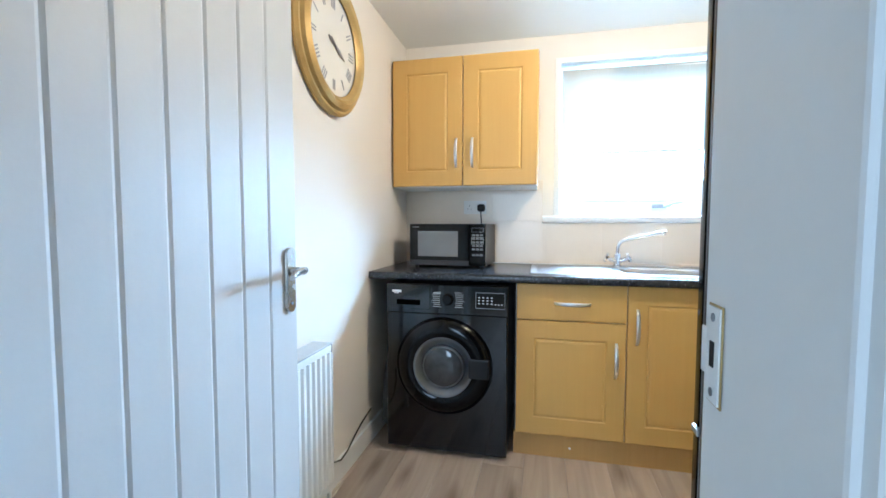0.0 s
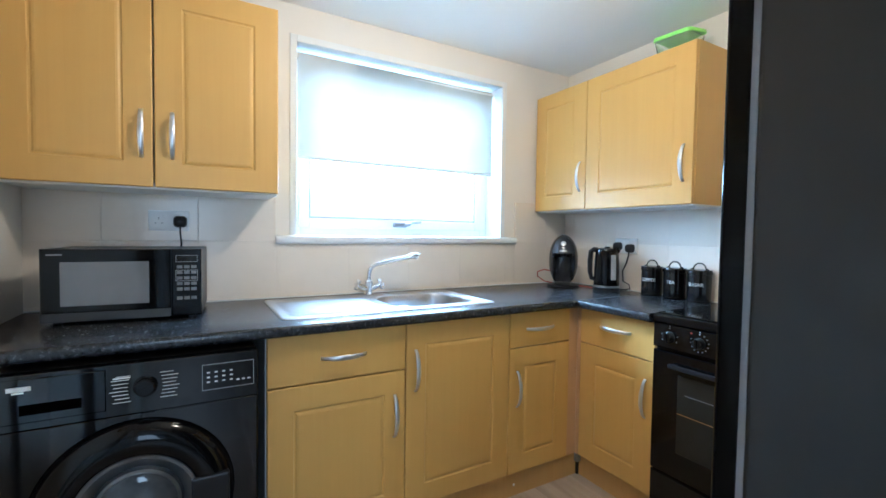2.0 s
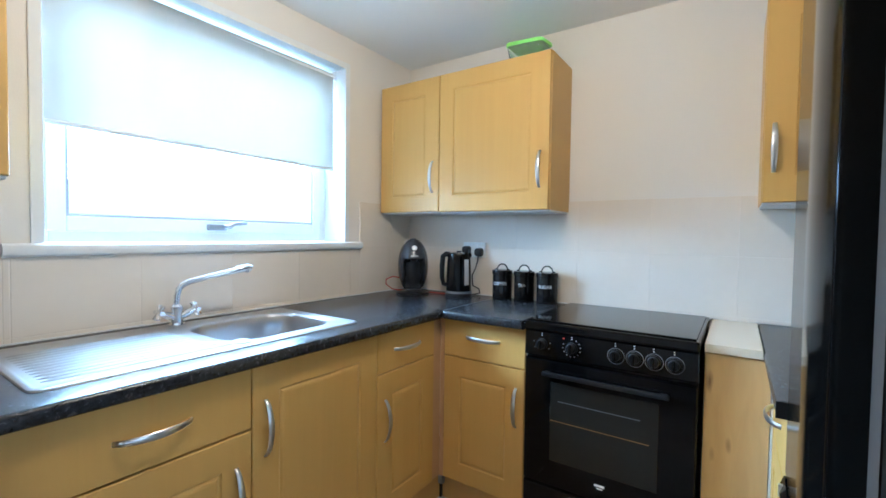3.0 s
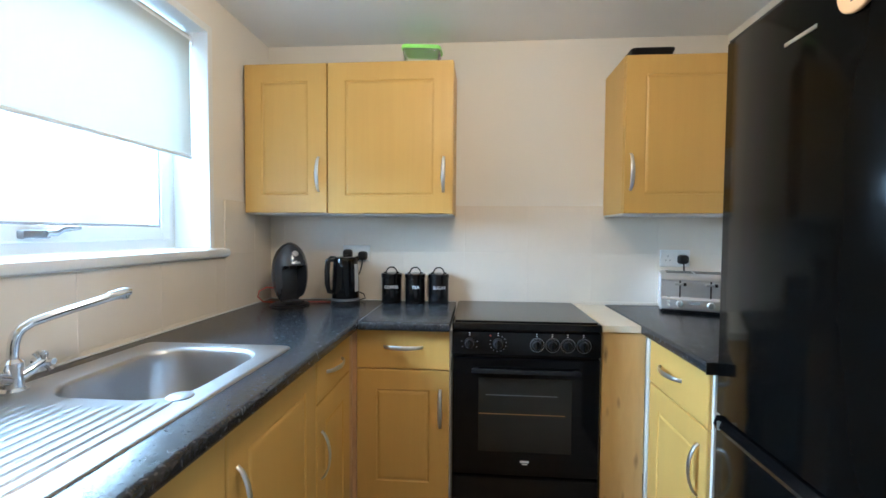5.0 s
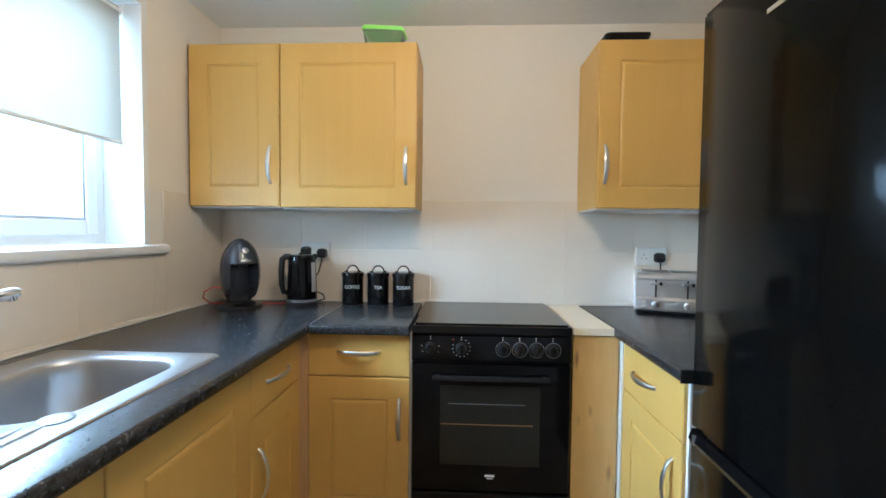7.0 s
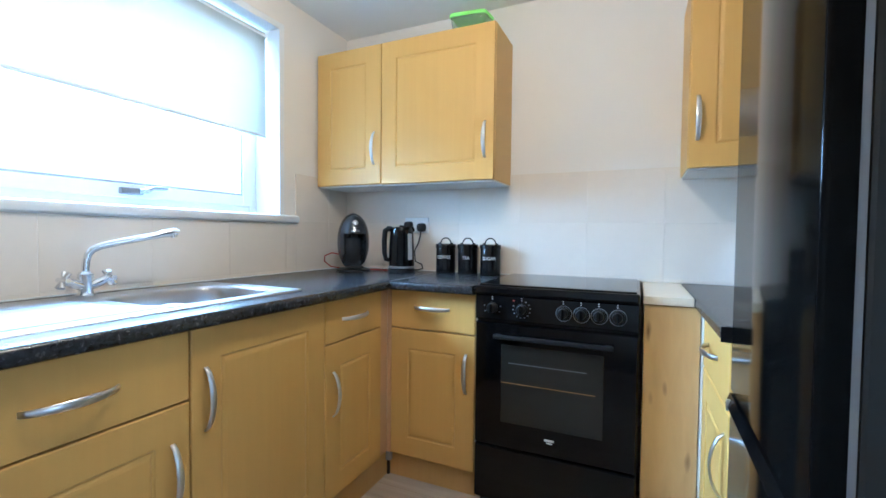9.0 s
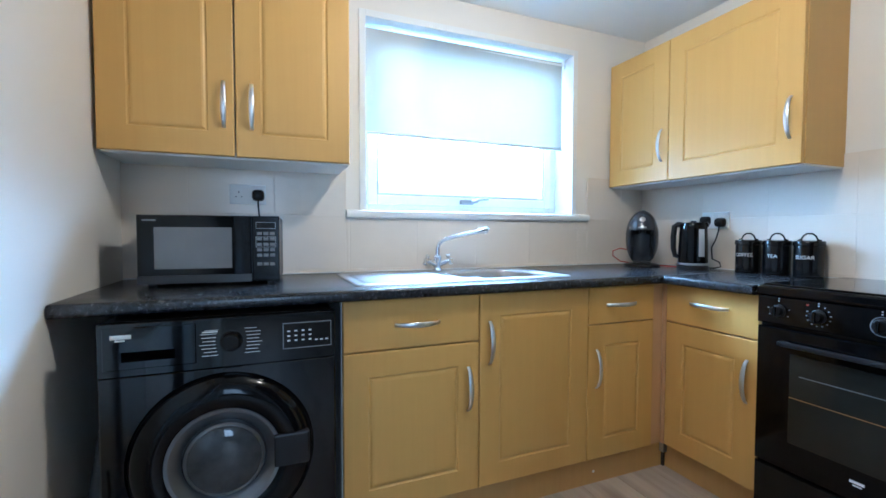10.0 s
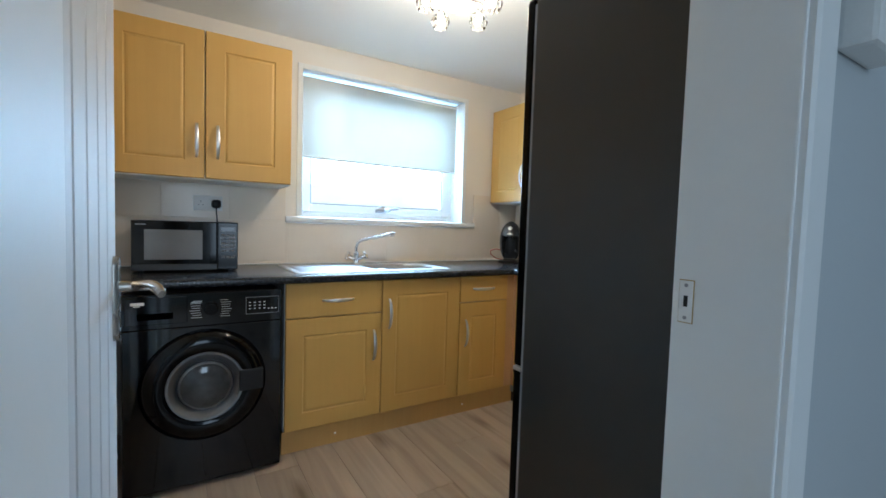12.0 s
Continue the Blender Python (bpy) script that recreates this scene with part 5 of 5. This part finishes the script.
rd = thing("radiator", pose(XW, 0, 0), "white convector radiator on the wall behind the door", "radiator")
RY0, RY1, RZ0, RZ1 = 0.80, 1.590, 0.13, 0.688
bm = bmesh.new()
prof = []
n = 22
for k in range(n):
    a = RY0 + (RY1 - RY0) * k / n
    w = (RY1 - RY0) / n
    prof += [(0.098, a + 0.10 * w), (0.106, a + 0.30 * w), (0.106, a + 0.70 * w), (0.098, a + 0.90 * w)]
prof = [(0.085, RY0)] + prof + [(0.085, RY1)]
loft(bm, [[(x, y, z) for x, y in prof] for z in (RZ0 + 0.03, RZ1 - 0.03)])
box(bm, 0.085, 0.103, RY0, RY1, RZ1 - 0.03, RZ1 - 0.004, 0.004)
box(bm, 0.085, 0.103, RY0, RY1, RZ0, RZ0 + 0.03, 0.004)
part("front_panel", bm, M_RAD, rd)
part("rear_panel", boxed(0.028, 0.044, RY0, RY1, RZ0, RZ1 - 0.004, 0.004), M_RAD, rd)
part("top_grille", boxed(0.026, 0.106, RY0 + 0.004, RY1 - 0.004, RZ1 - 0.003, RZ1 + 0.004, 0.002), M_GRILLE, rd, "grey top grille")
for y in (RY0 + 0.001, RY1 - 0.005):
    part("side_cover", boxed(0.026, 0.106, y, y + 0.004, RZ0 + 0.02, RZ1, 0.001), M_RAD, rd)
for y in (RY0 + 0.12, RY1 - 0.12):
    part("bracket", boxed(0.0, 0.030, y, y + 0.03, RZ0 + 0.05, RZ1 - 0.05), M_RAD, rd)
bm = bmesh.new()
tube(bm, [(0.065, RY1 - 0.01, RZ0 + 0.03), (0.065, RY1 + 0.025, RZ0 + 0.03), (0.065, RY1 + 0.035, RZ0 + 0.02), (0.065, RY1 + 0.035, 0.0)], 0.009, 10)
smooth(part("pipe", bm, M_RAD, rd))
bm = bmesh.new()
lathe(bm, [(0.016, 0.0), (0.018, 0.02), (0.016, 0.055), (0.010, 0.06)], pose(0.065, RY1 + 0.035, RZ0 - 0.005), 16)
smooth(part("valve", bm, M_WHITEPLASTIC, rd, "white radiator valve"))

wc = thing("loose_cable", pose(0, 0, 0), "thin dark cable hanging by the skirting next to the washing machine", "cable")
bm = bmesh.new()
tube(bm, [(XW + 0.012, 1.690, 0.260), (XW + 0.020, 1.705, 0.190), (XW + 0.022, 1.750, 0.125), (XW + 0.022, 1.815, 0.100), (XW + 0.022, 1.880, 0.108), (XW + 0.022, 1.960, 0.140), (XW + 0.022, 2.040, 0.165), (XW + 0.024, 2.16, 0.19)], 0.004, 7)
smooth(part("cable", bm, M_BLACKPLASTIC, wc), 60)

hs = thing("waste_hose", pose(0, 0, 0), "grey ribbed waste hose beside the washing machine", "hose")
bm = bmesh.new()
tube(bm, [(-0.742, 2.62, 0.62), (-0.742, 2.50, 0.56), (-0.742, 2.38, 0.46), (-0.740, 2.30, 0.34), (-0.740, 2.26, 0.20), (-0.742, 2.27, 0.08), (-0.745, 2.36, 0.018), (-0.745, 2.60, 0.016)], [0.014, 0.0155, 0.014, 0.0155, 0.014, 0.0155, 0.014, 0.0155], 10)
smooth(part("hose", bm, M_HOSE, hs), 60)

# hall box and ceiling light
hb = thing("wall_box", pose(0.335, YH, 1.409), "white plastic control box on the hall wall", "control box")
part("housing", boxed(-0.055, 0.075, -0.045, 0.0, 0.0, 0.22, 0.008), M_WHITEPLASTIC, hb)

LX, LYC = 0.56, 1.70
cf = thing("ceiling_light", pose(LX, LYC, 0), "chrome ceiling light with cut-glass ball shades", "ceiling light")
bm = bmesh.new()
lathe(bm, [(0.055, TOP), (0.055, TOP - 0.012), (0.035, TOP - 0.022), (0.012, TOP - 0.030)], Matrix(), 28)
smooth(part("ceiling_rose", bm, M_CHROME, cf), 30)
bm = bmesh.new()
tube(bm, [(0, 0, TOP - 0.025), (0, 0, TOP - 0.105)], 0.008, 10)
tube(bm, arc(lambda t: (0.15 * math.cos(2 * math.pi * t), 0.15 * math.sin(2 * math.pi * t), TOP - 0.103), 41), 0.0055, 8)
tube(bm, [(-0.15, 0, TOP - 0.101), (0.15, 0, TOP - 0.101)], 0.005, 8)
smooth(part("ring_frame", bm, M_CHROME, cf, "polished ring frame"), 50)
for k in range(5):
    a = radians(72 * k + 20)
    x, y = 0.15 * math.cos(a), 0.15 * math.sin(a)
    bm = bmesh.new()
    lathe(bm, [(0.012, 0.0), (0.014, -0.010), (0.012, -0.022)], pose(x, y, TOP - 0.105), 12)
    holder = part("lamp_holder", bm, M_CHROME, cf)
    bm = bmesh.new()
    lathe(bm, [(0.014, -0.018), (0.036, -0.032), (0.044, -0.056), (0.035, -0.082), (0.012, -0.094)], pose(x, y, TOP - 0.105), 9)
    sh = part("shade", bm, M_GLASS, cf, "faceted cut-glass shade")
    sh.visible_shadow = False
    bm = bmesh.new()
    lathe(bm, [(0.004, -0.024), (0.009, -0.034), (0.009, -0.052), (0.003, -0.060)], pose(x, y, TOP - 0.105), 10)
    part("bulb", bm, M_BULB, sh, "glowing bulb")


# ---- pieces: wall tiles and floor planks ----
TW, TH, TG = 0.330, 0.2475, 0.002
def tile_mesh(w, h):
    bm = bmesh.new()
    framed(bm, 0, w, 0, h, [(0.0, 0.0), (0.0, -0.0062), (0.0012, -0.007)])
    me = bpy.data.meshes.new("tile")
    bmesh.ops.recalc_face_normals(bm, faces=bm.faces)
    bm.to_mesh(me)
    bm.free()
    me.materials.append(M_TILE)
    return me


tile_cache = {}
def lay_tiles(parent, length, x_first, z_lo, z_hi, place, skip=lambda a, b, c, d: [(a, b, c, d)]):
    """Rows of tiles on a wall run; local x along it from 0 to length."""
    xs = [x_first + k * TW for k in range(-12, 14)]
    zs = [z_lo, z_lo + 0.018, z_lo + 0.018 + TH, z_lo + 0.018 + 2 * TH]
    for za, zb in zip(zs, zs[1:]):
        for xa in xs:
            a, b = max(0.0, xa), min(length, xa + TW)
            if b - a < 0.02:
                continue
            for p in skip(a, b, za, min(zb, z_hi)):
                w, h = round(p[1] - p[0] - TG, 4), round(p[3] - p[2] - TG, 4)
                if w < 0.01 or h < 0.01:
                    continue
                me = tile_cache.get((w, h)) or tile_cache.setdefault((w, h), tile_mesh(w, h))
                ob = new("tile", me)
                ob.parent = parent
                ob.matrix_basis = place @ pose(p[0] + TG / 2, 0, p[2] + TG / 2)


def around_window(a, b, c, d):
    """Cuts a tile of the window wall to the sides of the window trim and under the sill."""
    lo, hi = 0.073 - XW, 1.481 - XW
    out = []
    if a < lo:
        out.append((a, min(b, lo), c, d))
    if b > hi + 0.001:
        out.append((max(a, hi), b, c, d))
    if b > lo and a < hi:
        out.append((max(a, lo), min(b, hi), c, min(d, WIN[2] - 0.042)))
    return out


TZ = CT
def grout_bed(name, m, length, z0, z1):
    ob = part(name, boxed(0, length, -0.0058, 0.0, z0, z1), M_GROUT, None)
    ob.matrix_basis = m
    return tagged(ob, "pale grout behind the cream wall tiles", "tiling", kind="structure")


mN, mE = pose(XW, YN - 0.0008, 0), pose(XE - 0.0008, YN, 0, 0, 0, -90)
tN = grout_bed("tiling_north", mN, XE - XW, TZ, WIN[2] - 0.041)
gl = part("grout", boxed(0, 0.873, -0.0058, 0.0, WIN[2] - 0.041, TZ + 0.018 + 2 * TH), M_GROUT, tN)
gr = part("grout", boxed(2.281, XE - XW, -0.0058, 0.0, WIN[2] - 0.041, TZ + 0.018 + 2 * TH), M_GROUT, tN)
tE = grout_bed("tiling_east", mE, YN - YS, TZ, TZ + 0.018 + 2 * TH)
lay_tiles(tN, XE - XW, -0.10, TZ, TZ + 0.018 + 2 * TH, Matrix(), around_window)
lay_tiles(tE, YN - YS, 0.088, TZ, TZ + 0.018 + 2 * TH, Matrix())

floor = bpy.data.objects["floor"]
PW, PL = 0.192, 1.28
plank_cache = {}
rng = random.Random(4)
for i in range(-7, 11):
    x = i * PW
    if x < -1.3 or x > 1.95:
        continue
    y = -2.5 - rng.random() * PL
    while y < YN:
        a, b = max(y, -2.5), min(y + PL, YN)
        y += PL
        if b - a < 0.03:
            continue
        key = round(b - a, 3)
        me = plank_cache.get(key)
        if me is None:
            bm = bmesh.new()
            loft(bm, [[(0.0006 + q, 0.0006 + q, z), (PW - 0.0006 - q, 0.0006 + q, z), (PW - 0.0006 - q, key - 0.0006 - q, z), (0.0006 + q, key - 0.0006 - q, z)] for z, q in ((-0.011, 0), (-0.0015, 0), (0.0, 0.0012))])
            me = bpy.data.meshes.new("plank")
            bmesh.ops.recalc_face_normals(bm, faces=bm.faces)
            bm.to_mesh(me)
            bm.free()
            me.materials.append(M_PLANK)
            plank_cache[key] = me
        ob = new("plank", me)
        ob.parent = floor
        ob.matrix_basis = pose(x, a, 0)
